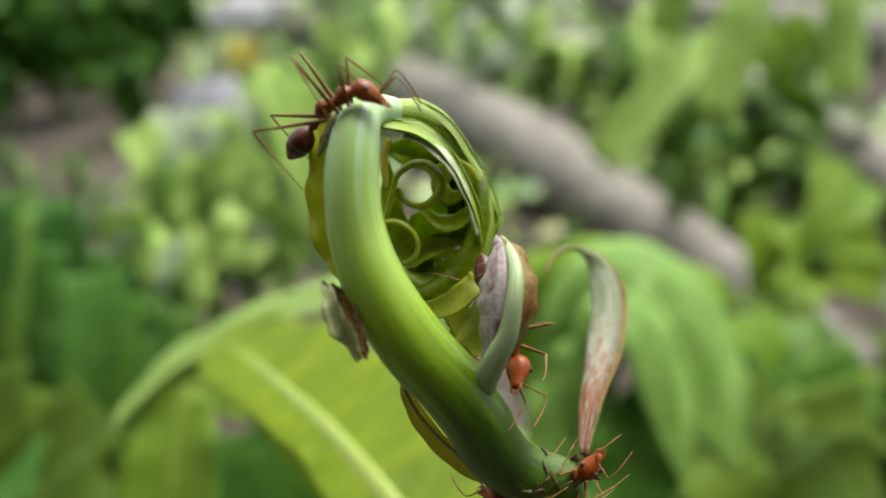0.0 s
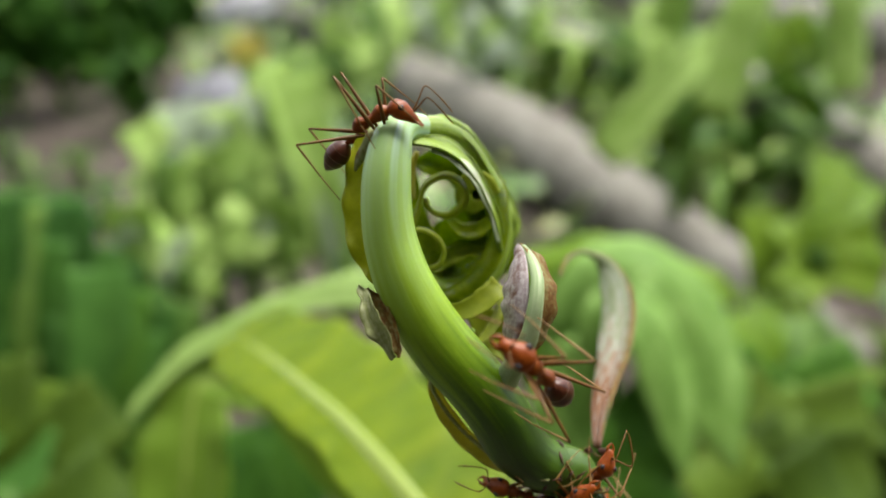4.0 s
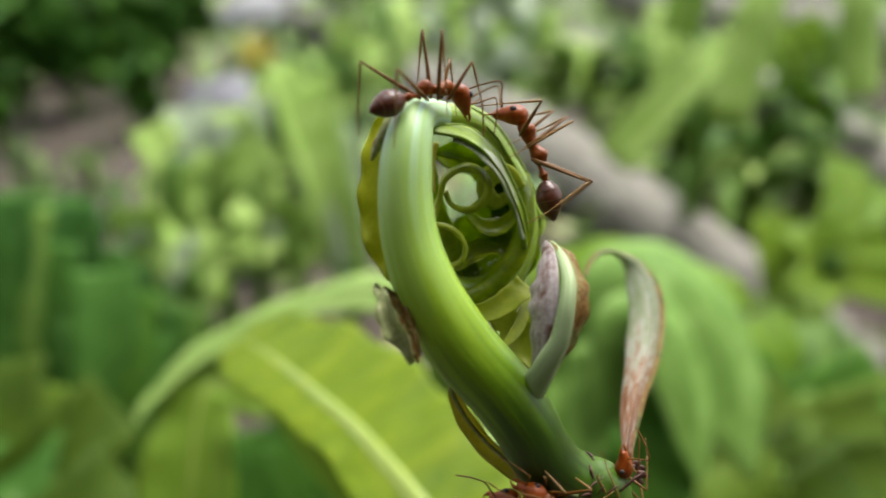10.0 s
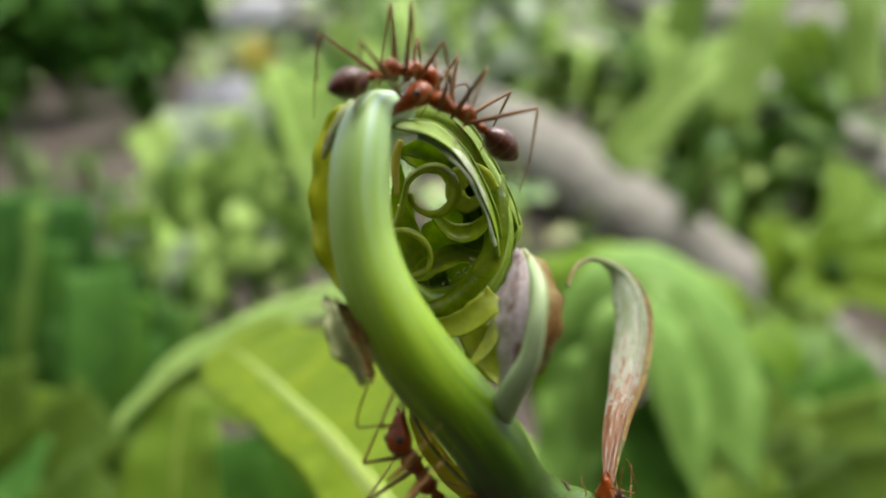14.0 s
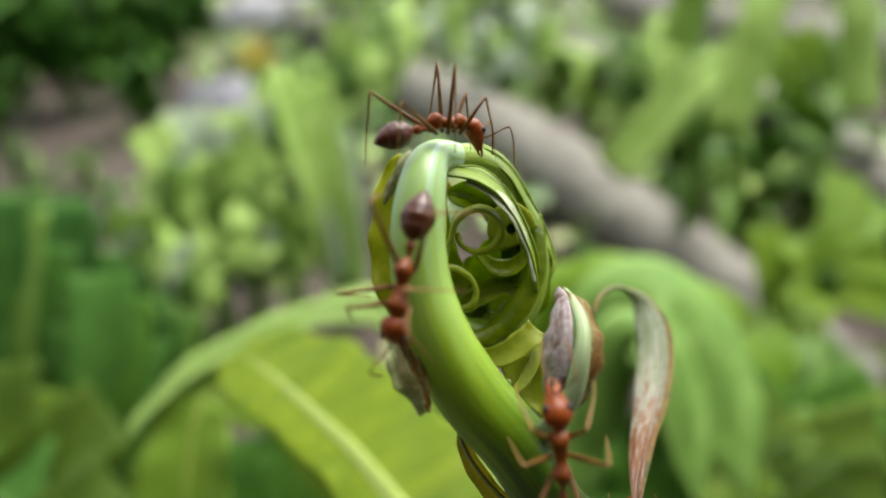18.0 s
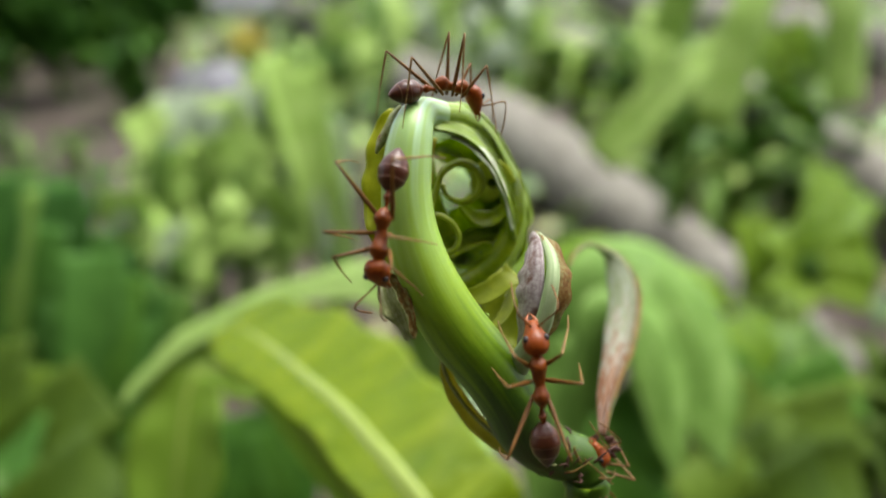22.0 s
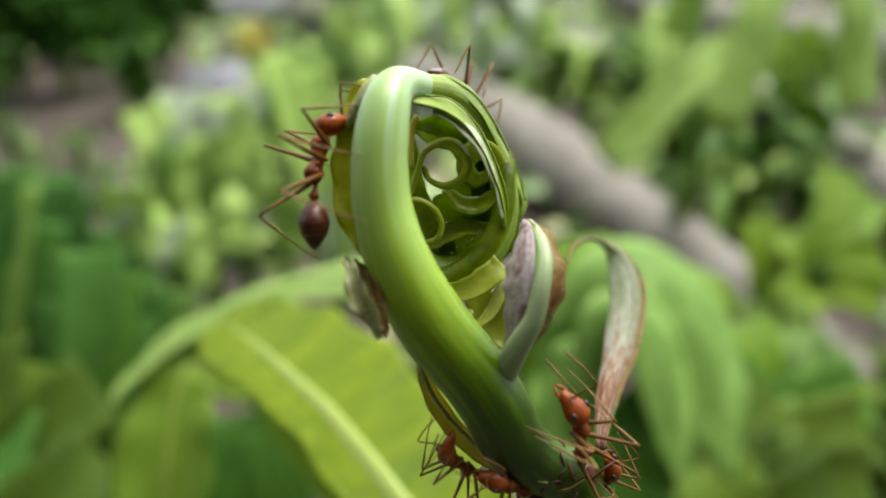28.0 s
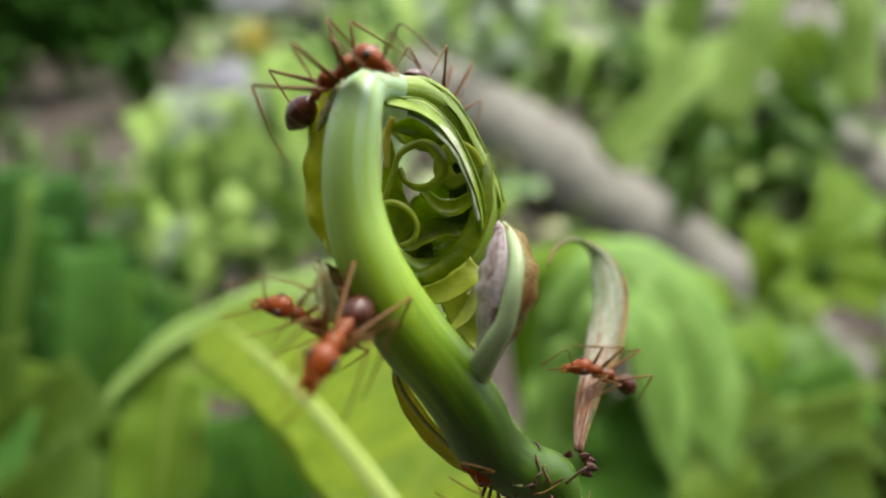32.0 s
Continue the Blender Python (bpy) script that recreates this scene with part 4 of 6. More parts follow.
sprig("leafy_weed", "light green weed with pointed leaves up its stalk", (-0.254, 0.620), [
    ((-0.257, 0.579, 0.108), (-0.296, 0.607, 0.128), 0.0074, LIGHT_LEAF),
    ((-0.256, 0.584, 0.117), (-0.221, 0.596, 0.144), 0.0051, LIGHT_LEAF),
    ((-0.256, 0.588, 0.127), (-0.284, 0.582, 0.152), 0.0075, LIGHT_LEAF),
    ((-0.255, 0.593, 0.137), (-0.235, 0.607, 0.160), 0.0066, LIGHT_LEAF),
    ((-0.254, 0.597, 0.147), (-0.271, 0.626, 0.170), 0.0059, SILVER),
    ((-0.253, 0.602, 0.156), (-0.223, 0.598, 0.179), 0.0072, LIGHT_LEAF),
    ((-0.252, 0.606, 0.166), (-0.281, 0.629, 0.182), 0.0051, LIGHT_LEAF),
    ((-0.251, 0.611, 0.176), (-0.242, 0.638, 0.198), 0.0079, LIGHT_LEAF),
    ((-0.251, 0.616, 0.185), (-0.278, 0.639, 0.220), 0.0066, LIGHT_LEAF),
    ((-0.250, 0.620, 0.195), (-0.248, 0.657, 0.232), 0.0071, SILVER)])
sprig("leafy_weed", "light green weed with pointed leaves up its stalk", (-0.260, 0.554), [
    ((-0.262, 0.524, 0.108), (-0.279, 0.519, 0.127), 0.0055, LIGHT_LEAF),
    ((-0.261, 0.527, 0.115), (-0.253, 0.540, 0.133), 0.0055, LIGHT_LEAF),
    ((-0.261, 0.531, 0.122), (-0.268, 0.537, 0.152), 0.0055, LIGHT_LEAF),
    ((-0.260, 0.534, 0.129), (-0.237, 0.541, 0.145), 0.0055, LIGHT_LEAF),
    ((-0.259, 0.537, 0.136), (-0.269, 0.528, 0.157), 0.0071, SILVER),
    ((-0.259, 0.540, 0.143), (-0.237, 0.559, 0.158), 0.0047, LIGHT_LEAF),
    ((-0.258, 0.543, 0.150), (-0.258, 0.541, 0.182), 0.0046, LIGHT_LEAF)])
sprig("leafy_weed", "light green weed with pointed leaves up its stalk", (-0.236, 0.664), [
    ((-0.234, 0.623, 0.083), (-0.260, 0.651, 0.119), 0.0061, LIGHT_LEAF),
    ((-0.235, 0.628, 0.093), (-0.192, 0.634, 0.118), 0.0065, LIGHT_LEAF),
    ((-0.235, 0.633, 0.103), (-0.269, 0.656, 0.130), 0.0059, LIGHT_LEAF),
    ((-0.235, 0.637, 0.113), (-0.203, 0.667, 0.131), 0.0056, LIGHT_LEAF),
    ((-0.236, 0.642, 0.123), (-0.256, 0.673, 0.148), 0.0074, SILVER),
    ((-0.236, 0.646, 0.133), (-0.208, 0.657, 0.172), 0.0071, LIGHT_LEAF),
    ((-0.236, 0.651, 0.142), (-0.249, 0.649, 0.174), 0.0056, LIGHT_LEAF),
    ((-0.237, 0.656, 0.152), (-0.195, 0.652, 0.188), 0.0059, LIGHT_LEAF),
    ((-0.237, 0.660, 0.162), (-0.269, 0.657, 0.183), 0.0066, LIGHT_LEAF),
    ((-0.237, 0.665, 0.172), (-0.223, 0.681, 0.213), 0.0069, SILVER)])
sprig("leafy_weed", "light green weed with pointed leaves up its stalk", (-0.209, 0.699), [
    ((-0.207, 0.662, 0.069), (-0.224, 0.680, 0.110), 0.0059, LIGHT_LEAF),
    ((-0.208, 0.666, 0.080), (-0.185, 0.693, 0.089), 0.0083, LIGHT_LEAF),
    ((-0.208, 0.671, 0.090), (-0.240, 0.682, 0.120), 0.0061, LIGHT_LEAF),
    ((-0.209, 0.676, 0.101), (-0.189, 0.693, 0.140), 0.0068, LIGHT_LEAF),
    ((-0.209, 0.681, 0.112), (-0.250, 0.688, 0.132), 0.0089, SILVER),
    ((-0.209, 0.686, 0.122), (-0.179, 0.693, 0.156), 0.0072, LIGHT_LEAF),
    ((-0.210, 0.691, 0.133), (-0.236, 0.723, 0.151), 0.0071, LIGHT_LEAF),
    ((-0.210, 0.696, 0.143), (-0.191, 0.706, 0.181), 0.0074, LIGHT_LEAF)])
sprig("leafy_weed", "light green weed with pointed leaves up its stalk", (-0.223, 0.564), [
    ((-0.224, 0.535, 0.083), (-0.238, 0.557, 0.098), 0.0070, LIGHT_LEAF),
    ((-0.223, 0.539, 0.091), (-0.208, 0.557, 0.111), 0.0070, LIGHT_LEAF),
    ((-0.223, 0.542, 0.098), (-0.250, 0.557, 0.114), 0.0059, LIGHT_LEAF),
    ((-0.223, 0.545, 0.105), (-0.212, 0.562, 0.124), 0.0070, LIGHT_LEAF),
    ((-0.223, 0.549, 0.112), (-0.242, 0.563, 0.137), 0.0066, SILVER),
    ((-0.223, 0.552, 0.119), (-0.222, 0.570, 0.143), 0.0055, LIGHT_LEAF)])
sprig("leafy_weed", "light green weed with pointed leaves up its stalk", (-0.169, 0.704), [
    ((-0.165, 0.675, 0.048), (-0.194, 0.700, 0.071), 0.0081, LIGHT_LEAF),
    ((-0.167, 0.678, 0.056), (-0.149, 0.706, 0.079), 0.0085, LIGHT_LEAF),
    ((-0.169, 0.682, 0.064), (-0.194, 0.704, 0.092), 0.0089, LIGHT_LEAF),
    ((-0.170, 0.686, 0.072), (-0.133, 0.697, 0.091), 0.0076, LIGHT_LEAF),
    ((-0.172, 0.690, 0.080), (-0.190, 0.704, 0.114), 0.0090, SILVER),
    ((-0.174, 0.693, 0.088), (-0.158, 0.695, 0.127), 0.0083, LIGHT_LEAF)])
sprig("leafy_weed", "light green weed with pointed leaves up its stalk", (-0.248, 0.820), [
    ((-0.246, 0.789, 0.107), (-0.277, 0.795, 0.131), 0.0090, LIGHT_LEAF),
    ((-0.247, 0.793, 0.115), (-0.218, 0.817, 0.140), 0.0089, LIGHT_LEAF),
    ((-0.248, 0.797, 0.124), (-0.261, 0.817, 0.150), 0.0081, LIGHT_LEAF),
    ((-0.248, 0.800, 0.132), (-0.223, 0.795, 0.172), 0.0088, LIGHT_LEAF),
    ((-0.249, 0.804, 0.140), (-0.265, 0.797, 0.169), 0.0066, SILVER),
    ((-0.250, 0.808, 0.148), (-0.226, 0.798, 0.180), 0.0071, LIGHT_LEAF),
    ((-0.251, 0.812, 0.156), (-0.262, 0.831, 0.188), 0.0088, LIGHT_LEAF)])
sprig("leafy_weed", "light green weed with pointed leaves up its stalk", (-0.308, 0.886), [
    ((-0.306, 0.859, 0.117), (-0.324, 0.868, 0.151), 0.0063, LIGHT_LEAF),
    ((-0.307, 0.862, 0.125), (-0.296, 0.892, 0.146), 0.0068, LIGHT_LEAF),
    ((-0.308, 0.866, 0.133), (-0.316, 0.854, 0.159), 0.0084, LIGHT_LEAF),
    ((-0.309, 0.869, 0.141), (-0.296, 0.904, 0.155), 0.0085, LIGHT_LEAF),
    ((-0.310, 0.873, 0.148), (-0.325, 0.893, 0.174), 0.0093, SILVER)])
sprig("leafy_weed", "light green weed with pointed leaves up its stalk", (-0.206, 0.852), [
    ((-0.201, 0.819, 0.122), (-0.222, 0.834, 0.147), 0.0099, LIGHT_LEAF),
    ((-0.202, 0.823, 0.131), (-0.156, 0.828, 0.157), 0.0099, LIGHT_LEAF),
    ((-0.204, 0.828, 0.141), (-0.233, 0.838, 0.156), 0.0077, LIGHT_LEAF),
    ((-0.206, 0.832, 0.151), (-0.185, 0.863, 0.169), 0.0101, LIGHT_LEAF),
    ((-0.208, 0.837, 0.161), (-0.229, 0.840, 0.195), 0.0083, SILVER),
    ((-0.210, 0.842, 0.171), (-0.179, 0.872, 0.183), 0.0115, LIGHT_LEAF),
    ((-0.211, 0.846, 0.181), (-0.223, 0.861, 0.214), 0.0114, LIGHT_LEAF)])
sprig("blade_weed", "light green weed with upright pointed blades", (-0.109, 0.700), [
    ((-0.112, 0.680, 0.056), (-0.188, 0.784, 0.247), 0.0149, LIGHT_LEAF),
    ((-0.108, 0.680, 0.056), (-0.152, 0.779, 0.235), 0.0090, LIGHT_LEAF),
    ((-0.105, 0.680, 0.056), (-0.127, 0.756, 0.183), 0.0090, SILVER)], slim=True)
sprig("leafy_weed", "light green weed with pointed leaves up its stalk", (-0.142, 1.022), [
    ((-0.138, 0.988, 0.150), (-0.172, 1.006, 0.191), 0.0135, LIGHT_LEAF),
    ((-0.140, 0.993, 0.160), (-0.110, 1.023, 0.205), 0.0093, LIGHT_LEAF),
    ((-0.141, 0.997, 0.169), (-0.178, 1.035, 0.205), 0.0127, LIME_LEAF),
    ((-0.142, 1.002, 0.179), (-0.126, 1.054, 0.228), 0.0102, LIGHT_LEAF),
    ((-0.143, 1.006, 0.189), (-0.182, 0.998, 0.222), 0.0099, MID_LEAF),
    ((-0.144, 1.011, 0.198), (-0.096, 1.021, 0.222), 0.0117, LIGHT_LEAF),
    ((-0.145, 1.015, 0.208), (-0.162, 1.017, 0.266), 0.0122, LIGHT_LEAF)])
sprig("leafy_weed", "light green weed with pointed leaves up its stalk", (-0.099, 1.137), [
    ((-0.099, 1.102, 0.156), (-0.143, 1.106, 0.191), 0.0124, LIGHT_LEAF),
    ((-0.099, 1.108, 0.169), (-0.066, 1.123, 0.220), 0.0120, LIGHT_LEAF),
    ((-0.099, 1.114, 0.182), (-0.148, 1.114, 0.222), 0.0097, LIME_LEAF),
    ((-0.099, 1.120, 0.194), (-0.053, 1.150, 0.248), 0.0144, LIGHT_LEAF),
    ((-0.099, 1.126, 0.207), (-0.123, 1.160, 0.268), 0.0119, MID_LEAF),
    ((-0.100, 1.132, 0.220), (-0.079, 1.188, 0.274), 0.0123, LIGHT_LEAF)])
sprig("leafy_weed", "light green weed with pointed leaves up its stalk", (-0.206, 1.064), [
    ((-0.202, 1.034, 0.132), (-0.226, 1.031, 0.172), 0.0115, LIGHT_LEAF),
    ((-0.204, 1.038, 0.141), (-0.177, 1.081, 0.182), 0.0082, LIGHT_LEAF),
    ((-0.205, 1.042, 0.150), (-0.246, 1.073, 0.176), 0.0092, LIME_LEAF),
    ((-0.206, 1.046, 0.159), (-0.171, 1.059, 0.178), 0.0100, LIGHT_LEAF),
    ((-0.208, 1.050, 0.168), (-0.239, 1.070, 0.199), 0.0085, MID_LEAF),
    ((-0.209, 1.054, 0.176), (-0.198, 1.091, 0.207), 0.0089, LIGHT_LEAF)])
sprig("blade_weed", "dark green weed with long straight blades", (-0.259, 0.352), [
    ((-0.260, 0.332, 0.099), (-0.275, 0.408, 0.242), 0.0044, BLADE_LEAF),
    ((-0.258, 0.332, 0.099), (-0.259, 0.405, 0.235), 0.0047, MID_LEAF),
    ((-0.256, 0.332, 0.099), (-0.245, 0.397, 0.217), 0.0047, BLADE_LEAF),
    ((-0.261, 0.332, 0.099), (-0.286, 0.398, 0.220), 0.0047, BLADE_LEAF),
    ((-0.259, 0.332, 0.099), (-0.267, 0.391, 0.204), 0.0040, DARK_LEAF),
    ((-0.257, 0.332, 0.099), (-0.251, 0.381, 0.183), 0.0044, BLADE_LEAF)], slim=True)
sprig("blade_weed", "dark green weed with long straight blades", (-0.246, 0.387), [
    ((-0.247, 0.367, 0.078), (-0.256, 0.445, 0.223), 0.0048, BLADE_LEAF),
    ((-0.245, 0.367, 0.078), (-0.245, 0.441, 0.215), 0.0048, BLADE_LEAF),
    ((-0.244, 0.367, 0.078), (-0.233, 0.433, 0.196), 0.0052, BLADE_LEAF),
    ((-0.248, 0.367, 0.078), (-0.269, 0.422, 0.176), 0.0048, DARK_LEAF),
    ((-0.246, 0.367, 0.078), (-0.248, 0.420, 0.169), 0.0044, MID_LEAF)], slim=True)
sprig("blade_weed", "dark green weed with long straight blades", (-0.196, 0.351), [
    ((-0.196, 0.331, 0.118), (-0.206, 0.381, 0.206), 0.0043, BLADE_LEAF),
    ((-0.195, 0.331, 0.118), (-0.191, 0.376, 0.194), 0.0043, DARK_LEAF),
    ((-0.194, 0.331, 0.118), (-0.185, 0.366, 0.173), 0.0043, BLADE_LEAF),
    ((-0.195, 0.331, 0.118), (-0.196, 0.361, 0.161), 0.0046, BLADE_LEAF),
    ((-0.198, 0.331, 0.118), (-0.217, 0.370, 0.182), 0.0043, BLADE_LEAF)], slim=True)
sprig("blade_weed", "dark green weed with long straight blades", (-0.209, 0.446), [
    ((-0.209, 0.426, 0.084), (-0.225, 0.465, 0.145), 0.0053, BLADE_LEAF),
    ((-0.208, 0.426, 0.084), (-0.212, 0.458, 0.130), 0.0049, DARK_LEAF),
    ((-0.206, 0.426, 0.084), (-0.200, 0.462, 0.138), 0.0049, MID_LEAF),
    ((-0.211, 0.425, 0.084), (-0.237, 0.472, 0.160), 0.0049, BLADE_LEAF)], slim=True)
sprig("blade_weed", "dark green weed with long straight blades", (-0.315, 0.465), [
    ((-0.316, 0.445, 0.036), (-0.336, 0.532, 0.198), 0.0053, MID_LEAF),
    ((-0.312, 0.445, 0.036), (-0.300, 0.531, 0.194), 0.0053, BLADE_LEAF),
    ((-0.318, 0.445, 0.036), (-0.353, 0.521, 0.174), 0.0053, DARK_LEAF),
    ((-0.314, 0.445, 0.036), (-0.316, 0.525, 0.182), 0.0053, DARK_LEAF)], slim=True)
sprig("blade_weed", "olive green weed with drooping blades", (-0.198, 0.262), [
    ((-0.202, 0.248, 0.153), (-0.164, 0.284, 0.181), 0.0045, OLIVE_LEAF),
    ((-0.205, 0.253, 0.141), (-0.195, 0.296, 0.184), 0.0041, OLIVE_LEAF),
    ((-0.213, 0.251, 0.136), (-0.224, 0.301, 0.196), 0.0044, OLIVE_LEAF),
    ((-0.198, 0.234, 0.147), (-0.200, 0.269, 0.174), 0.0051, BLADE_LEAF),
    ((-0.172, 0.225, 0.150), (-0.150, 0.255, 0.164), 0.0030, OLIVE_LEAF)], slim=True)
sprig("blade_weed", "dark green weed under the strap fronds", (-0.081, 0.255), [
    ((-0.083, 0.235, 0.142), (-0.096, 0.262, 0.185), 0.0050, DARK_LEAF),
    ((-0.081, 0.235, 0.142), (-0.081, 0.262, 0.185), 0.0055, DARK_LEAF),
    ((-0.079, 0.235, 0.142), (-0.068, 0.257, 0.174), 0.0050, DARK_LEAF),
    ((-0.083, 0.235, 0.142), (-0.101, 0.253, 0.167), 0.0040, DARK_LEAF)], slim=True)
sprig("leafy_weed", "lime-green weed with spreading pointed leaves", (0.287, 0.570), [
    ((0.287, 0.556, 0.079), (0.276, 0.602, 0.155), 0.0128, LIME_LEAF),
    ((0.296, 0.560, 0.088), (0.313, 0.599, 0.146), 0.0118, LIME_LEAF),
    ((0.277, 0.543, 0.075), (0.243, 0.513, 0.061), 0.0076, MID_LEAF),
    ((0.287, 0.541, 0.071), (0.292, 0.510, 0.052), 0.0085, LIME_LEAF)])
sprig("leafy_weed", "lime-green weed with spreading pointed leaves", (0.312, 0.567), [
    ((0.312, 0.546, 0.128), (0.346, 0.625, 0.200), 0.0164, LIME_LEAF),
    ((0.314, 0.550, 0.137), (0.380, 0.615, 0.178), 0.0164, LIME_LEAF),
    ((0.314, 0.548, 0.132), (0.365, 0.557, 0.149), 0.0140, LIME_LEAF),
    ((0.312, 0.545, 0.126), (0.358, 0.523, 0.123), 0.0119, LIME_LEAF),
    ((0.310, 0.548, 0.132), (0.293, 0.580, 0.154), 0.0104, LIME_LEAF),
    ((0.310, 0.544, 0.124), (0.277, 0.515, 0.111), 0.0101, LIME_LEAF)])
sprig("leafy_weed", "green weed with pointed leaves over dark soil", (0.198, 0.366), [
    ((0.191, 0.352, 0.144), (0.182, 0.388, 0.174), 0.0067, LIME_LEAF),
    ((0.199, 0.351, 0.141), (0.206, 0.387, 0.171), 0.0057, MID_LEAF),
    ((0.207, 0.350, 0.139), (0.244, 0.383, 0.160), 0.0050, MID_LEAF),
    ((0.194, 0.331, 0.145), (0.243, 0.348, 0.156), 0.0053, DARK_LEAF),
    ((0.178, 0.330, 0.145), (0.156, 0.339, 0.165), 0.0050, DARK_LEAF),
    ((0.219, 0.361, 0.138), (0.223, 0.384, 0.163), 0.0044, MID_LEAF)])
sprig("leafy_weed", "dark green weed with broad low leaves", (0.135, 0.264), [
    ((0.137, 0.262, 0.167), (0.216, 0.298, 0.169), 0.0054, OLIVE_LEAF),
    ((0.135, 0.264, 0.171), (0.162, 0.284, 0.189), 0.0047, OLIVE_LEAF),
    ((0.140, 0.241, 0.168), (0.201, 0.262, 0.164), 0.0037, OLIVE_LEAF),
    ((0.131, 0.240, 0.168), (0.160, 0.257, 0.178), 0.0042, OLIVE_LEAF),
    ((0.122, 0.231, 0.171), (0.114, 0.247, 0.183), 0.0043, OLIVE_LEAF),
    ((0.145, 0.229, 0.167), (0.174, 0.244, 0.174), 0.0043, OLIVE_LEAF)])
sprig("leafy_weed", "tall weed with wide light green leaves", (0.272, 0.790), [
    ((0.283, 0.768, 0.273), (0.152, 0.677, 0.179), 0.0157, LIGHT_LEAF),
    ((0.226, 0.770, 0.232), (0.226, 0.827, 0.308), 0.0096, LIGHT_LEAF),
    ((0.283, 0.781, 0.230), (0.244, 0.798, 0.268), 0.0156, MID_LEAF),
    ((0.295, 0.761, 0.258), (0.265, 0.716, 0.211), 0.0113, LIME_LEAF)])
sprig("leafy_weed", "lime-green weed behind the dead branch", (0.492, 1.046), [
    ((0.484, 1.026, 0.201), (0.437, 1.051, 0.257), 0.0186, LIME_LEAF),
    ((0.500, 1.028, 0.204), (0.484, 1.057, 0.268), 0.0186, LIME_LEAF),
    ((0.469, 1.026, 0.201), (0.402, 1.012, 0.222), 0.0138, LIME_LEAF),
    ((0.516, 1.027, 0.201), (0.531, 1.053, 0.257), 0.0155, MID_LEAF)])
sprig("leafy_weed", "silvery pale weed far behind the log", (0.059, 1.349), [
    ((0.063, 1.316, 0.132), (0.012, 1.349, 0.164), 0.0107, SILVER),
    ((0.061, 1.320, 0.142), (0.121, 1.300, 0.179), 0.0145, SILVER),
    ((0.060, 1.324, 0.151), (0.018, 1.372, 0.171), 0.0145, LIGHT_LEAF),
    ((0.059, 1.329, 0.160), (0.098, 1.377, 0.183), 0.0124, SILVER),
    ((0.057, 1.333, 0.169), (0.030, 1.329, 0.224), 0.0128, SILVER),
    ((0.056, 1.337, 0.178), (0.088, 1.342, 0.209), 0.0111, LIGHT_LEAF),
    ((0.054, 1.341, 0.187), (0.048, 1.381, 0.227), 0.0140, SILVER)])
sprig("leafy_weed", "silvery pale weed far behind the log", (0.168, 1.564), [
    ((0.169, 1.530, 0.112), (0.120, 1.525, 0.143), 0.0150, SILVER),
    ((0.168, 1.535, 0.123), (0.214, 1.544, 0.169), 0.0185, LIGHT_LEAF),
    ((0.168, 1.540, 0.133), (0.143, 1.581, 0.195), 0.0132, SILVER),
    ((0.168, 1.544, 0.144), (0.222, 1.583, 0.199), 0.0160, LIGHT_LEAF),
    ((0.168, 1.549, 0.155), (0.135, 1.598, 0.207), 0.0140, SILVER),
    ((0.168, 1.554, 0.165), (0.203, 1.561, 0.205), 0.0137, LIGHT_LEAF),
    ((0.168, 1.559, 0.176), (0.149, 1.597, 0.223), 0.0171, SILVER)])
sprig("leafy_weed", "silvery pale weed far behind the log", (-0.018, 1.565), [
    ((-0.018, 1.530, 0.123), (-0.045, 1.524, 0.190), 0.0126, SILVER),
    ((-0.018, 1.536, 0.136), (0.023, 1.554, 0.175), 0.0181, LIGHT_LEAF),
    ((-0.018, 1.542, 0.148), (-0.061, 1.590, 0.205), 0.0124, SILVER),
    ((-0.018, 1.548, 0.161), (0.001, 1.588, 0.208), 0.0187, LIGHT_LEAF),
    ((-0.019, 1.554, 0.174), (-0.046, 1.590, 0.217), 0.0188, SILVER),
    ((-0.019, 1.560, 0.186), (0.002, 1.569, 0.236), 0.0163, LIGHT_LEAF)])
sprig("yellow_weed", "yellowed leaf standing among the weeds", (-0.270, 1.027), [
    ((-0.269, 1.008, 0.198), (-0.279, 1.025, 0.236), 0.0054, YELLOW),
    ((-0.271, 1.006, 0.194), (-0.262, 1.021, 0.226), 0.0047, YELLOW)])



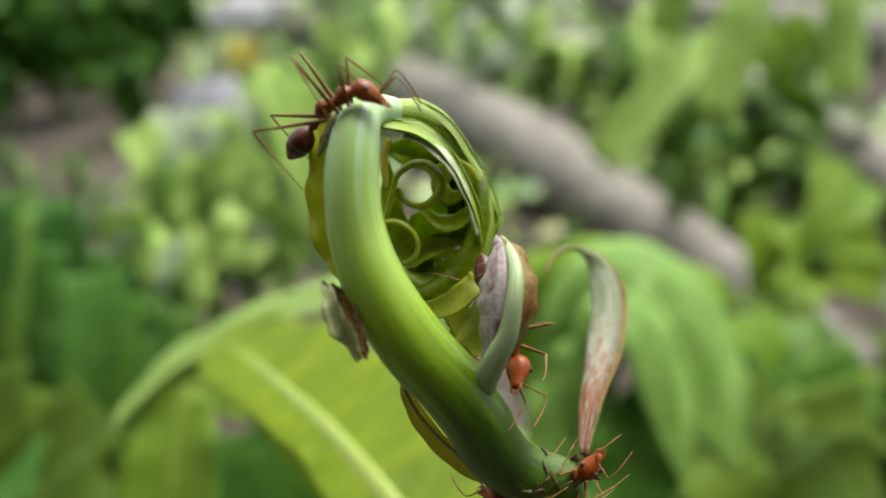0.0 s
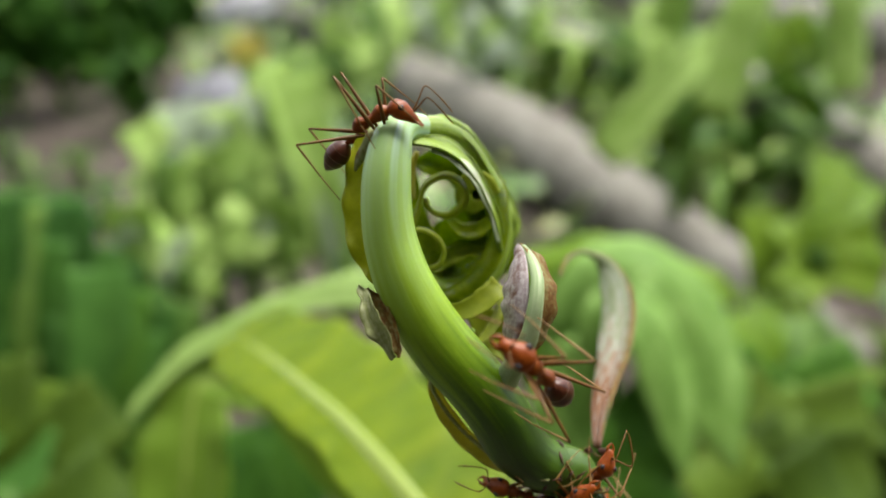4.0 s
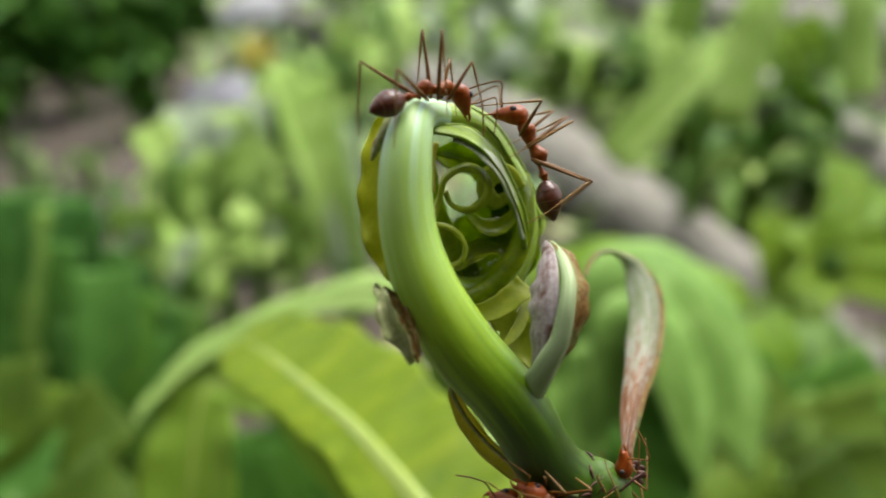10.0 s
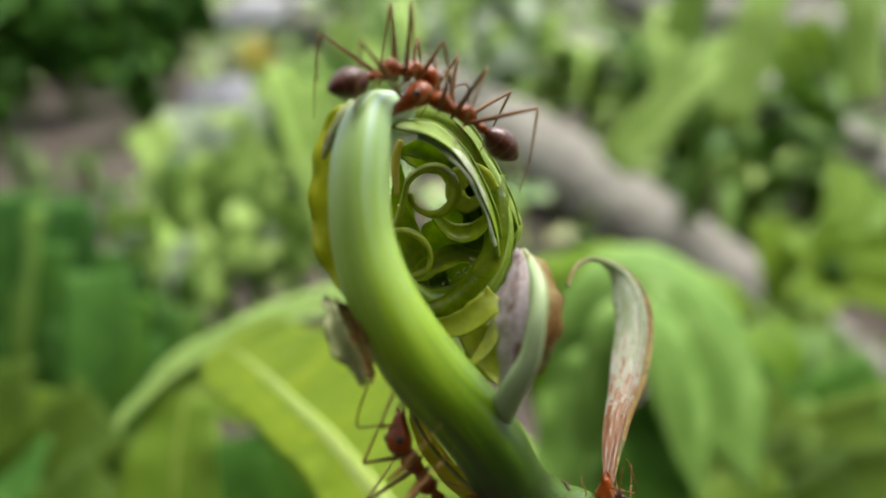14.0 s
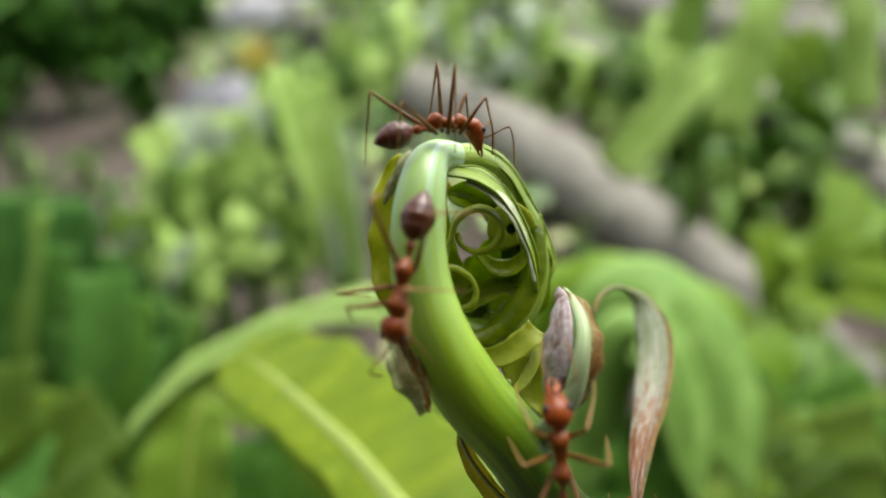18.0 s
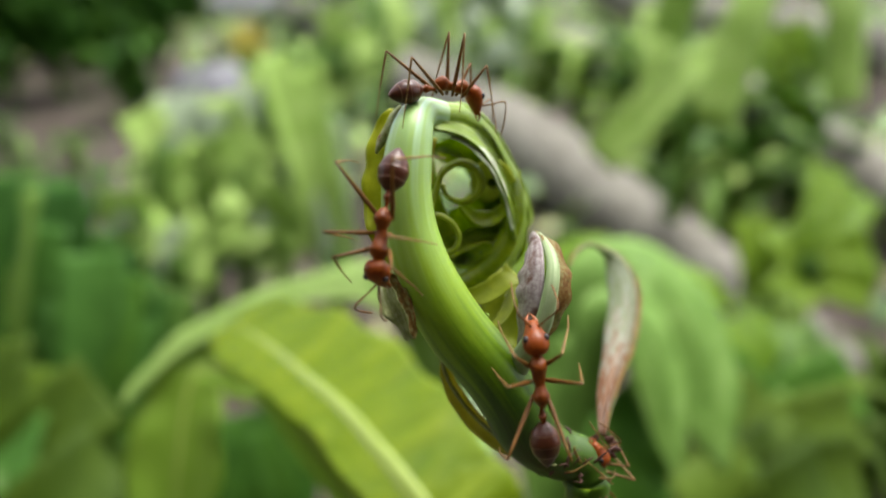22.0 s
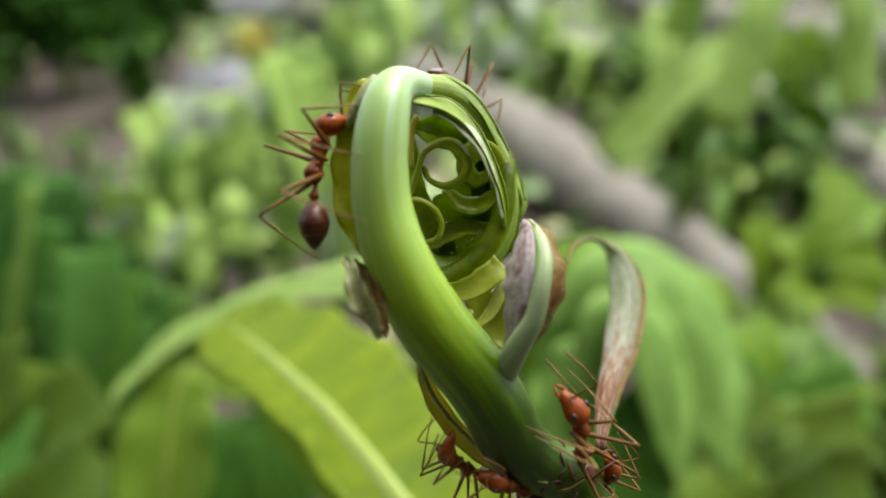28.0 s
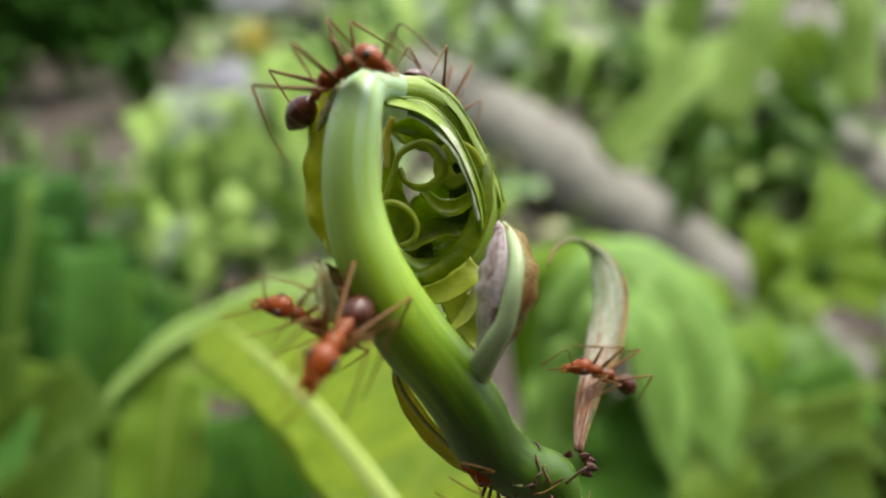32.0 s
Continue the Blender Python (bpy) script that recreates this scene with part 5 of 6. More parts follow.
def ground_cover():
    """Seedlings and fallen leaves between the weeds, too many to count."""
    r = random.Random(8)
    verts, faces = [], []
    for k in range(17000):
        x, y = r.gauss(0.1, 1.9), r.gauss(1.6, 1.7)
        if noise.noise(Vector((x * 2.2, y * 2.2, 7.0))) < -0.16 or ((x + 1.0) / 0.75) ** 2 + ((y - 1.05) / 0.4) ** 2 < 1 or ((x + 0.5) / 0.5) ** 2 + ((y - 0.38) / 0.32) ** 2 < 1 or y < -1.0:
            continue
        m = pose(x, y, r.uniform(0.0, 0.03), r.uniform(5, 60), r.uniform(-30, 30), r.uniform(0, 360)) @ Matrix.Scale(r.uniform(0.03, 0.075), 4)
        b = len(verts)
        for p in ((0, 0, 0), (0.16, 0.3, 0.06), (0.2, 0.6, 0.04), (0, 1, -0.06), (-0.2, 0.6, 0.04), (-0.16, 0.3, 0.06), (0, 0.35, 0), (0, 0.65, 0)):
            verts.append(m @ Vector(p))
        faces += [(b, b + 1, b + 6), (b + 1, b + 2, b + 7, b + 6), (b + 2, b + 3, b + 7), (b + 3, b + 4, b + 7), (b + 4, b + 5, b + 6, b + 7), (b + 5, b, b + 6)]
    me = bpy.data.meshes.new("ground_cover")
    me.from_pydata(verts, [], faces)
    me.materials.append(COVER)
    tagged(new("ground_cover", me), "low green seedlings and fallen leaves covering the soil", "ground cover", kind="stuff")


ground_cover()


def stone(at, r, seed, label, mat=STONE, name="stone"):
    bm = bmesh.new()
    bmesh.ops.create_icosphere(bm, subdivisions=3, radius=1.0)
    for v in bm.verts:
        k = 1 + 0.25 * noise.noise(v.co * 1.4 + Vector((seed, 0, 0))) + 0.08 * noise.noise(v.co * 4 + Vector((0, seed, 0)))
        v.co = Vector((v.co.x * r * 1.3, v.co.y * r, v.co.z * r * 0.55)) * k
    ob = part(name, bm, mat, None)
    ob.location = (at[0], at[1], r * 0.15)
    tagged(ob, label, "stone", "stones on the soil")


stone((-0.472, 1.559), 0.10, 1.0, "grey stone lying among light green weeds")
stone((-0.262, 1.122), 0.09, 6.0, "grey stone showing between upright weeds")

stone((-0.172, 0.877), 0.045, 7.0, "small pale grey stone behind the curled frond")
stone((-0.258, 0.877), 0.07, 2.0, "grey stone half hidden by weeds")

stone((-0.319, 0.810), 0.07, 4.0, "pale grey stone under the weeds")
stone((0.576, 1.609), 0.1, 5.0, "pale stone beside the dead branch")
bm_k = bmesh.new()
bmesh.ops.create_cube(bm_k, size=1.0)
bmesh.ops.scale(bm_k, vec=(0.75, 0.5, 0.12), verts=bm_k.verts)
bmesh.ops.bevel(bm_k, geom=bm_k.edges[:], offset=0.03, segments=2, affect="EDGES")
kerb = part("concrete_slab", bm_k, PALE, None)
kerb.matrix_world = pose(-0.45, 2.80, 0.045, 0, 0, 4)
tagged(kerb, "pale concrete slab lying far behind the weeds", "slab")


def overhang():
    """A tall plant at the side whose leaves hang into view."""
    root = Vector((*(0.774, 0.896), 0.0))
    th = new("overhanging_plant")
    th.matrix_world = Matrix.Translation(root)
    tagged(th, "tall plant with pointed light green leaves hanging down", "plant")
    top = [Vector((0.480, 0.730, 0.400)), Vector((0.351, 0.701, 0.372)), Vector((0.288, 0.702, 0.376)), Vector((0.240, 0.763, 0.368))]
    pts = [(0, 0, -0.03, 0.008)] + [(*(t - root), r) for t, r in zip(top, (0.006, 0.005, 0.004, 0.002))]
    part("stalk", tube(pts, n=40, seg=8, hint=(0, -1, 0), unit=1.0), MID_LEAF, th)
    for tip, at, w in ((Vector((0.365, 0.649, 0.250)), top[1], 0.017), (Vector((0.237, 0.620, 0.241)), top[2], 0.017), (Vector((0.216, 0.730, 0.290)), top[3], 0.012)):
        mid = at.lerp(tip, 0.45) + Vector((0, -0.005, 0.01))
        a = at - root
        m, e = mid - root, tip - root
        chain = [(*a, 0.003), (*((a + m) / 2), w), (*m, w * 0.8), (*m.lerp(e, 0.35), w * 0.55), (*m.lerp(e, 0.7), w * 0.22), (*e, 0.0003)]
        part("leaf", strip(chain, n=24, cols=7, hint=(0.1, -0.8, 0.6), cup=-0.3, thick=0.0006, unit=1.0, fade=False), LIGHT_LEAF, th)


overhang()


# ---- ants ----


def leg_points(style, kind):
    """Hip, knee, ankle and toe of a leg on the left side; tall: knees drawn up high, wide: sprawling."""
    hip = {"front": (1.0, 0.42, -0.3), "middle": (0.1, 0.4, -0.35), "hind": (-0.8, 0.42, -0.35)}[kind]
    rest = {
        "tall": {"front": ((2.1, 1.3, 2.5), (3.0, 1.7, 0.0), (3.5, 1.8, -1.7)),
                 "middle": ((-0.3, 1.2, 4.4), (-0.1, 1.7, 0.4), (0.0, 1.8, -1.5)),
                 "hind": ((-5.2, 1.6, 1.9), (-5.0, 1.9, -1.0), (-4.8, 2.0, -3.2))},
        "wide": {"front": ((2.3, 2.2, 1.3), (3.6, 3.0, -0.6), (4.2, 3.2, -1.6)),
                 "middle": ((0.3, 2.9, 1.5), (0.3, 4.1, -0.6), (0.2, 4.6, -1.6)),
                 "hind": ((-2.4, 2.6, 1.5), (-4.3, 3.6, -0.5), (-5.1, 3.9, -1.6))},
        "mid": {"front": ((2.0, 1.6, 2.3), (3.1, 2.3, -0.2), (3.7, 2.5, -1.6)),
                "middle": ((0.3, 1.9, 3.2), (0.5, 2.7, -0.2), (0.6, 3.0, -1.6)),
                "hind": ((-4.1, 1.9, 2.3), (-4.7, 2.6, -0.9), (-4.8, 2.8, -2.6))}}[style][kind]
    return [np.array(v) for v in (hip, *rest)]


ANT_MESH = {}


def shared(name, make, mat):
    if name not in ANT_MESH:
        bm = make()
        bmesh.ops.recalc_face_normals(bm, faces=bm.faces)
        me = bpy.data.meshes.new(name)
        for f in bm.faces:
            f.smooth = True
        bm.to_mesh(me)
        bm.free()
        me.materials.append(mat)
        ANT_MESH[name] = me
    return ANT_MESH[name]


def limb(a, b, r0, r1, swell=1.0):
    def make():
        m = (np.array(a) + np.array(b)) / 2
        return tube([(*a, r0), (*(np.array(a) * 0.75 + np.array(b) * 0.25), r0 * swell), (*m, (r0 + r1) / 2 * swell), (*b, r1)], n=9, seg=8, hint=(0.3, 0.5, 0.8))
    return make


def under(name, me, parent, m=Matrix()):
    ob = new(name, me)
    ob.parent = parent
    ob.matrix_basis = m
    return ob


def ball(r, c, sx=1.0):
    def make():
        bm = bmesh.new()
        bmesh.ops.create_uvsphere(bm, u_segments=12, v_segments=8, radius=r * 0.001)
        for v in bm.verts:
            v.co = Vector((v.co.x * sx, v.co.y, v.co.z)) + Vector(c) * 0.001
        return bm
    return make


def gaster_shape():
    prof = []
    for k in range(41):
        u = k / 40
        r = 1.08 * math.sin(math.pi * min(1, u * 0.95 + 0.05)) ** 0.7 * (1.06 - 0.3 * u)
        step = (u * 4) % 1.0
        prof.append((-2.9 * u, max(r * (0.96 + 0.05 * step), 0.03)))
    return bead(prof, seg=22, squash=0.95)


def head_shape():
    """Drop-shaped: broad and rounded behind, tapering to the jaws."""
    prof = [(-1.1, 0.14), (-1.03, 0.42), (-0.8, 0.7), (-0.4, 0.84), (0.0, 0.82), (0.4, 0.68), (0.8, 0.5), (1.15, 0.38), (1.32, 0.26), (1.38, 0.1)]
    bm = bead([tuple(r) for r in glide(prof, 26)], seg=20, squash=0.84)
    for v in bm.verts:
        v.co.z -= 0.00012 * max(0.0, v.co.x * 1000) ** 1.4
    return bm


def thorax_shape():
    """A domed front lobe, a waist and a second lobe behind."""
    prof = [(1.95, 0.15), (1.8, 0.24), (1.55, 0.42), (1.2, 0.55), (0.85, 0.55), (0.5, 0.43), (0.2, 0.36), (-0.05, 0.34), (-0.3, 0.39), (-0.65, 0.47), (-1.0, 0.48), (-1.3, 0.36), (-1.5, 0.17)]
    bm = bead([tuple(r) for r in glide(prof, 40)][::-1], seg=18, squash=1.05)
    for v in bm.verts:
        x = v.co.x * 1000
        v.co.z += 0.00016 * math.exp(-((x - 1.05) / 0.5) ** 2) + (0.00018 * math.exp(-((x + 0.8) / 0.45) ** 2) if v.co.z > 0 else 0)
        v.co.y *= 1 + 0.10 * math.sin(x * 6.0)
    return bm


def petiole_shape():
    prof = [(0.1, 0.12), (-0.2, 0.12), (-0.5, 0.17), (-0.75, 0.27), (-0.95, 0.2), (-1.25, 0.12)]
    return bead([tuple(r) for r in glide(prof, 18)][::-1], seg=12, squash=1.25)


def ant(style, scale, head_dip, gaster_dip, label):
    """Origin at the middle of the thorax, head towards x, back towards z."""
    th = new("weaver_ant")
    th.empty_display_size = 0.004
    tagged(th, label, "ant", "ants on the fern frond")
    th.scale = (scale,) * 3
    under("thorax", shared("thorax", thorax_shape, ANT_BODY), th, pose(0, 0, 0.00035 if style == "tall" else 0.0001))
    under("petiole", shared("petiole", petiole_shape, ANT_BODY), th, pose(-0.0014, 0, -0.00012, 0, -gaster_dip * 0.4, 0))
    a = radians(-gaster_dip * 0.4)
    under("gaster", shared("gaster", gaster_shape, ANT_DARK), th, pose(-0.0014 - 0.00115 * math.cos(a), 0, -0.00012 + 0.00115 * math.sin(a), 0, -gaster_dip, 0))
    hd = under("head", shared("head", head_shape, ANT_RED), th, pose(0.00215, 0, 0.00055, 0, head_dip, 0) @ pose(0.0008, 0, -0.0001))
    for s in (1, -1):
        under("eye", shared(f"eye{s}", ball(0.21, (-0.12, 0.63 * s, 0.40), 1.2), ANT_EYE), hd)
        jaw = [(1.1, 0.26 * s, -0.12), (1.5, 0.28 * s, -0.22), (1.95, 0.04 * s, -0.3)]
        under("mandible", shared(f"mandible{s}", lambda: tube([(*jaw[0], 0.17), (*jaw[1], 0.14), (*jaw[2], 0.03)], n=10, seg=8, hint=(0, 0, 1), flat=0.6), ANT_BODY), hd)
    feelers, legs = [], []
    for s in (1, -1):
        def feeler():
            return tube([(0.75, 0.2 * s, 0.36, 0.08), (0.85, 0.55 * s, 1.0, 0.055), (0.9, 1.0 * s, 1.9, 0.06), (1.2, 1.1 * s, 2.05, 0.05), (2.0, 1.15 * s, 1.75, 0.055), (3.1, 1.1 * s, 1.2, 0.06), (3.6, 1.05 * s, 0.9, 0.035)], n=34, seg=7, hint=(0, 0, 1))
        fo = under("antenna", shared(f"antenna{s}", feeler, ANT_LEG), hd)
        feelers.append((fo, s))
        for k, kind in enumerate(("front", "middle", "hind")):
            hip, knee, ankle, toe = leg_points(style, kind)
            side = np.array((1, s, 1))
            rel = [(v - hip) * side for v in (hip, knee, ankle, toe)]
            lg = under("leg", shared(f"leg_{style}_{kind}{s}", limb(rel[0], rel[1], 0.12, 0.075, 1.35), ANT_LEG), th, Matrix.Translation(Vector(hip * side) / 1000))
            under("tibia", shared(f"tibia_{style}_{kind}{s}", limb(rel[1], rel[2], 0.075, 0.05, 1.15), ANT_TIP), lg)
            under("tarsus", shared(f"tarsus_{style}_{kind}{s}", limb(rel[2], rel[3], 0.045, 0.03), ANT_TIP), lg)
            legs.append((lg, Vector(hip * side) / 1000, s, (k + (s > 0)) % 2))
    return th, legs, feelers


ANTS = {
    "scout": ant("tall", 1.08, 55, 20, "reddish brown ant standing high-legged on top of the coil"),
    "climber": ant("mid", 1.2, 52, 16, "reddish brown ant climbing over the fern coil"),
    "worker": ant("mid", 1.2, 32, 4, "reddish brown ant walking on the stalk"),
    "forager": ant("mid", 0.98, 45, 12, "rusty brown ant at the foot of the coil"),
    "stray": ant("mid", 0.98, 40, 8, "dark reddish ant beside the limp leaflet"),
    "straggler": ant("wide", 0.98, 20, 10, "dark reddish ant at the stalk's joint"),
}
ANT_ROWS = {
    'scout': [
        (0, -0.0079, 0.0532, 0.3867, 1, -32, -9),
        (3, -0.0079, 0.0532, 0.3867, 1, -32, -9),
        (5.5, -0.0078, 0.0534, 0.3871, -1, -28, -5),
        (6, -0.0100, 0.0531, 0.3863, -17, -55, 24),
        (6.5, -0.0074, 0.0538, 0.3879, -4, -27, -7),
        (7, -0.0062, 0.0538, 0.3884, -5, -24, -30),
        (8, -0.0040, 0.0554, 0.3880, -5, 9, 29),
        (9, -0.0047, 0.0553, 0.3878, -5, 11, 34),
        (11, -0.0047, 0.0552, 0.3875, -4, 7, 39),
        (13, -0.0042, 0.0554, 0.3878, -4, 13, 40),
        (15.5, -0.0045, 0.0558, 0.3887, -4, 6, 39),
        (16, -0.0048, 0.0557, 0.3886, -5, 4, 37),
        (17, -0.0051, 0.0555, 0.3882, -5, 9, 34),
        (17.5, -0.0049, 0.0554, 0.3882, -5, 8, 25),
        (18, -0.0050, 0.0555, 0.3883, -5, 10, 30),
        (19, -0.0050, 0.0555, 0.3885, -5, 5, 22),
        (20, -0.0040, 0.0553, 0.3881, -5, 3, 17),
        (21, -0.0053, 0.0555, 0.3882, -5, 9, 32),
        (22, -0.0035, 0.0564, 0.3877, -5, 15, 31),
        (23, -0.0021, 0.0568, 0.3863, -10, 30, 24),
        (24, -0.0031, 0.0584, 0.3869, -2, 37, 50),
        (25, -0.0028, 0.0585, 0.3872, -1, 35, 53),
        (25.5, -0.0015, 0.0595, 0.3869, 1, 37, 49),
        (27.5, -0.0002, 0.0679, 0.3816, -23, 49, 31),
        (28, -0.0003, 0.0679, 0.3816, -21, 49, 33),
        (32, -0.0003, 0.0679, 0.3816, -21, 49, 33),
    ],
    'climber': [
        (0, 0.0136, 0.0478, 0.3469, -69, -85, 163),
        (4, 0.0136, 0.0502, 0.3473, -16, -81, 134),
        (5.5, 0.0181, 0.0591, 0.3544, 72, -79, 49),
        (6, 0.0206, 0.0622, 0.3582, 47, -64, 73),
        (6.5, 0.0197, 0.0643, 0.3604, -1, -56, 136),
        (7, 0.0174, 0.0648, 0.3619, -9, -45, 174),
        (7.5, 0.0151, 0.0662, 0.3645, 9, -41, 156),
        (8, 0.0142, 0.0661, 0.3667, 10, -43, 154),
        (8.5, 0.0099, 0.0627, 0.3730, 34, -33, 126),
        (9, 0.0057, 0.0591, 0.3797, 41, -48, 126),
        (9.5, 0.0043, 0.0589, 0.3817, 39, -47, 128),
        (10, 0.0033, 0.0581, 0.3827, 27, -53, 142),
        (10.5, 0.0025, 0.0563, 0.3840, -2, -47, -169),
        (11, 0.0012, 0.0556, 0.3850, -9, -38, -162),
        (13, 0.0001, 0.0556, 0.3851, -5, -28, -159),
        (15.5, -0.0015, 0.0564, 0.3867, -3, -27, -166),
        (16, -0.0018, 0.0562, 0.3864, -5, -27, -160),
        (16.5, -0.0035, 0.0538, 0.3883, -8, -17, -150),
        (17, -0.0067, 0.0500, 0.3888, -4, 1, -120),
        (17.5, -0.0067, 0.0455, 0.3846, -5, 37, -117),
        (18, -0.0074, 0.0439, 0.3810, 3, 64, -108),
        (19, -0.0077, 0.0435, 0.3803, 9, 64, -102),
        (20, -0.0077, 0.0435, 0.3803, 8, 64, -103),
        (21, -0.0088, 0.0432, 0.3795, 9, 65, -101),
        (22, -0.0081, 0.0435, 0.3802, 9, 65, -101),
        (23, -0.0080, 0.0435, 0.3803, 12, 65, -99),
        (24, -0.0080, 0.0435, 0.3801, 32, 64, -76),
        (24.5, -0.0075, 0.0428, 0.3786, 44, 62, -60),
        (25, -0.0081, 0.0429, 0.3788, -6, 62, -119),
        (25.5, -0.0097, 0.0436, 0.3756, -63, 64, 151),
        (26.5, -0.0096, 0.0452, 0.3763, -59, -64, 107),
        (27.5, -0.0121, 0.0504, 0.3797, -74, -43, 99),
        (28, -0.0112, 0.0514, 0.3809, -56, -51, 75),
        (28.7, -0.0108, 0.0521, 0.3823, -51, -49, 69),
        (29, -0.0107, 0.0523, 0.3826, -59, -43, 78),
        (29.5, -0.0103, 0.0520, 0.3824, -45, -56, 62),
        (30, -0.0106, 0.0520, 0.3824, -52, -52, 70),
        (30.5, -0.0105, 0.0520, 0.3825, -38, -61, 56),
        (31, -0.0113, 0.0526, 0.3832, -63, -41, 82),
        (31.5, -0.0102, 0.0525, 0.3856, 29, -59, -32),
        (32, -0.0079, 0.0532, 0.3870, 7, -34, -22),
    ],
    'worker': [
        (0, 0.0050, 0.0497, 0.3697, -127, 47, -68),
        (1, 0.0048, 0.0486, 0.3697, -98, 48, -70),
        (1.5, 0.0055, 0.0415, 0.3704, -87, -60, -132),
        (2, 0.0054, 0.0403, 0.3728, -92, -49, -132),
        (3, 0.0053, 0.0403, 0.3727, -96, -53, -136),
        (3.5, 0.0047, 0.0402, 0.3725, -87, -49, -140),
        (5.5, 0.0051, 0.0399, 0.3718, -85, -47, -138),
        (6, 0.0046, 0.0403, 0.3725, -83, -51, -148),
        (6.5, 0.0043, 0.0401, 0.3721, -85, -54, -150),
        (7, 0.0055, 0.0403, 0.3712, -103, -75, -155),
        (7.5, 0.0057, 0.0401, 0.3685, -167, -81, -101),
        (8, 0.0050, 0.0403, 0.3678, 86, -56, -28),
        (8.5, 0.0055, 0.0403, 0.3645, 141, -60, -71),
        (9, 0.0069, 0.0423, 0.3640, 149, -60, -75),
        (9.5, 0.0056, 0.0423, 0.3593, 139, -60, -69),
        (10, 0.0047, 0.0448, 0.3565, -51, -5, 178),
        (10.5, 0.0021, 0.0462, 0.3594, -132, -23, 168),
        (11, -0.0022, 0.0466, 0.3627, -124, -47, 150),
        (11.5, -0.0034, 0.0564, 0.3565, -109, -8, 118),
        (12, -0.0040, 0.0584, 0.3579, -104, -20, 106),
        (13, -0.0044, 0.0584, 0.3576, -107, -11, 104),
        (13.5, -0.0040, 0.0484, 0.3642, -123, -49, 148),
        (15.5, 0.0027, 0.0426, 0.3530, -26, -61, 123),
        (16, 0.0025, 0.0415, 0.3575, -15, -64, 109),
        (16.5, 0.0034, 0.0404, 0.3660, -19, -63, 115),
        (17, 0.0036, 0.0400, 0.3676, -4, -65, 95),
        (17.5, 0.0033, 0.0405, 0.3698, -5, -65, 96),
        (18, 0.0033, 0.0402, 0.3703, -12, -64, 104),
        (19, 0.0035, 0.0401, 0.3700, -8, -65, 100),
        (20, 0.0039, 0.0398, 0.3695, -7, -65, 99),
        (21, 0.0028, 0.0399, 0.3696, -4, -65, 95),
        (22, 0.0040, 0.0400, 0.3698, -15, -64, 109),
        (23, 0.0042, 0.0400, 0.3699, -15, -64, 108),
        (24, 0.0039, 0.0401, 0.3701, -13, -64, 107),
        (24.5, 0.0051, 0.0414, 0.3705, -4, -65, 95),
        (25, 0.0064, 0.0438, 0.3686, 49, -64, 70),
        (25.5, 0.0082, 0.0479, 0.3679, 67, -61, 58),
        (27.5, 0.0093, 0.0491, 0.3609, 40, -64, 105),
        (28, 0.0094, 0.0456, 0.3613, -66, -73, -157),
        (28.7, 0.0059, 0.0403, 0.3664, -114, -75, -143),
        (29, 0.0054, 0.0398, 0.3702, -99, -65, -148),
        (29.5, 0.0042, 0.0397, 0.3709, -72, -61, -176),
        (30, 0.0034, 0.0391, 0.3710, -70, -46, -163),
        (30.2, 0.0009, 0.0390, 0.3713, -50, -25, 167),
        (30.5, -0.0044, 0.0399, 0.3744, -47, -38, 158),
        (30.8, -0.0075, 0.0413, 0.3773, -48, -33, 162),
        (31, -0.0078, 0.0410, 0.3768, -49, -29, 165),
        (31.2, -0.0075, 0.0407, 0.3749, -51, 1, -180),
        (31.5, -0.0066, 0.0404, 0.3730, -47, 39, -158),
        (32, -0.0062, 0.0399, 0.3736, -21, -5, -100),
    ],
    'forager': [
        (0, 0.0065, 0.0454, 0.3554, -50, -19, 171),
        (5.5, 0.0046, 0.0453, 0.3558, -64, -35, -159),
        (6, 0.0049, 0.0457, 0.3565, -61, -33, -165),
        (7, 0.0041, 0.0452, 0.3554, 71, -47, -18),
        (8, 0.0051, 0.0450, 0.3576, -71, -44, -159),
        (9, 0.0048, 0.0441, 0.3580, -67, -39, -158),
        (11, 0.0053, 0.0438, 0.3574, -73, -45, -155),
        (15.5, 0.0037, 0.0460, 0.3573, -76, -47, -155),
        (19, 0.0036, 0.0449, 0.3548, -68, -44, -163),
        (22, 0.0052, 0.0424, 0.3496, -69, -43, -159),
        (25.5, 0.0064, 0.0457, 0.3566, -64, -34, -157),
        (27.5, 0.0026, 0.0459, 0.3571, -62, -30, -154),
        (28, 0.0005, 0.0454, 0.3585, 178, -49, -147),
        (28.7, -0.0008, 0.0460, 0.3614, -125, -46, 151),
        (29, -0.0021, 0.0457, 0.3632, -121, -50, 146),
        (29.5, -0.0021, 0.0448, 0.3637, -128, -42, 155),
        (30, -0.0045, 0.0441, 0.3672, -167, -69, -174),
        (30.5, -0.0055, 0.0433, 0.3668, 167, -73, -151),
        (31, -0.0080, 0.0444, 0.3703, -170, -52, -169),
        (31.5, -0.0087, 0.0441, 0.3698, -58, -45, -161),
        (32, -0.0092, 0.0449, 0.3717, -49, -42, -147),
    ],
    'stray': [
        (0, 0.0109, 0.0465, 0.3573, 112, -58, -53),
        (5.5, 0.0111, 0.0461, 0.3565, 146, -60, -40),
        (9, 0.0104, 0.0477, 0.3565, 174, -58, -54),
        (13, 0.0106, 0.0488, 0.3565, -179, -54, -57),
        (16, 0.0103, 0.0486, 0.3560, 151, -54, -47),
        (19, 0.0094, 0.0477, 0.3563, 155, -58, -46),
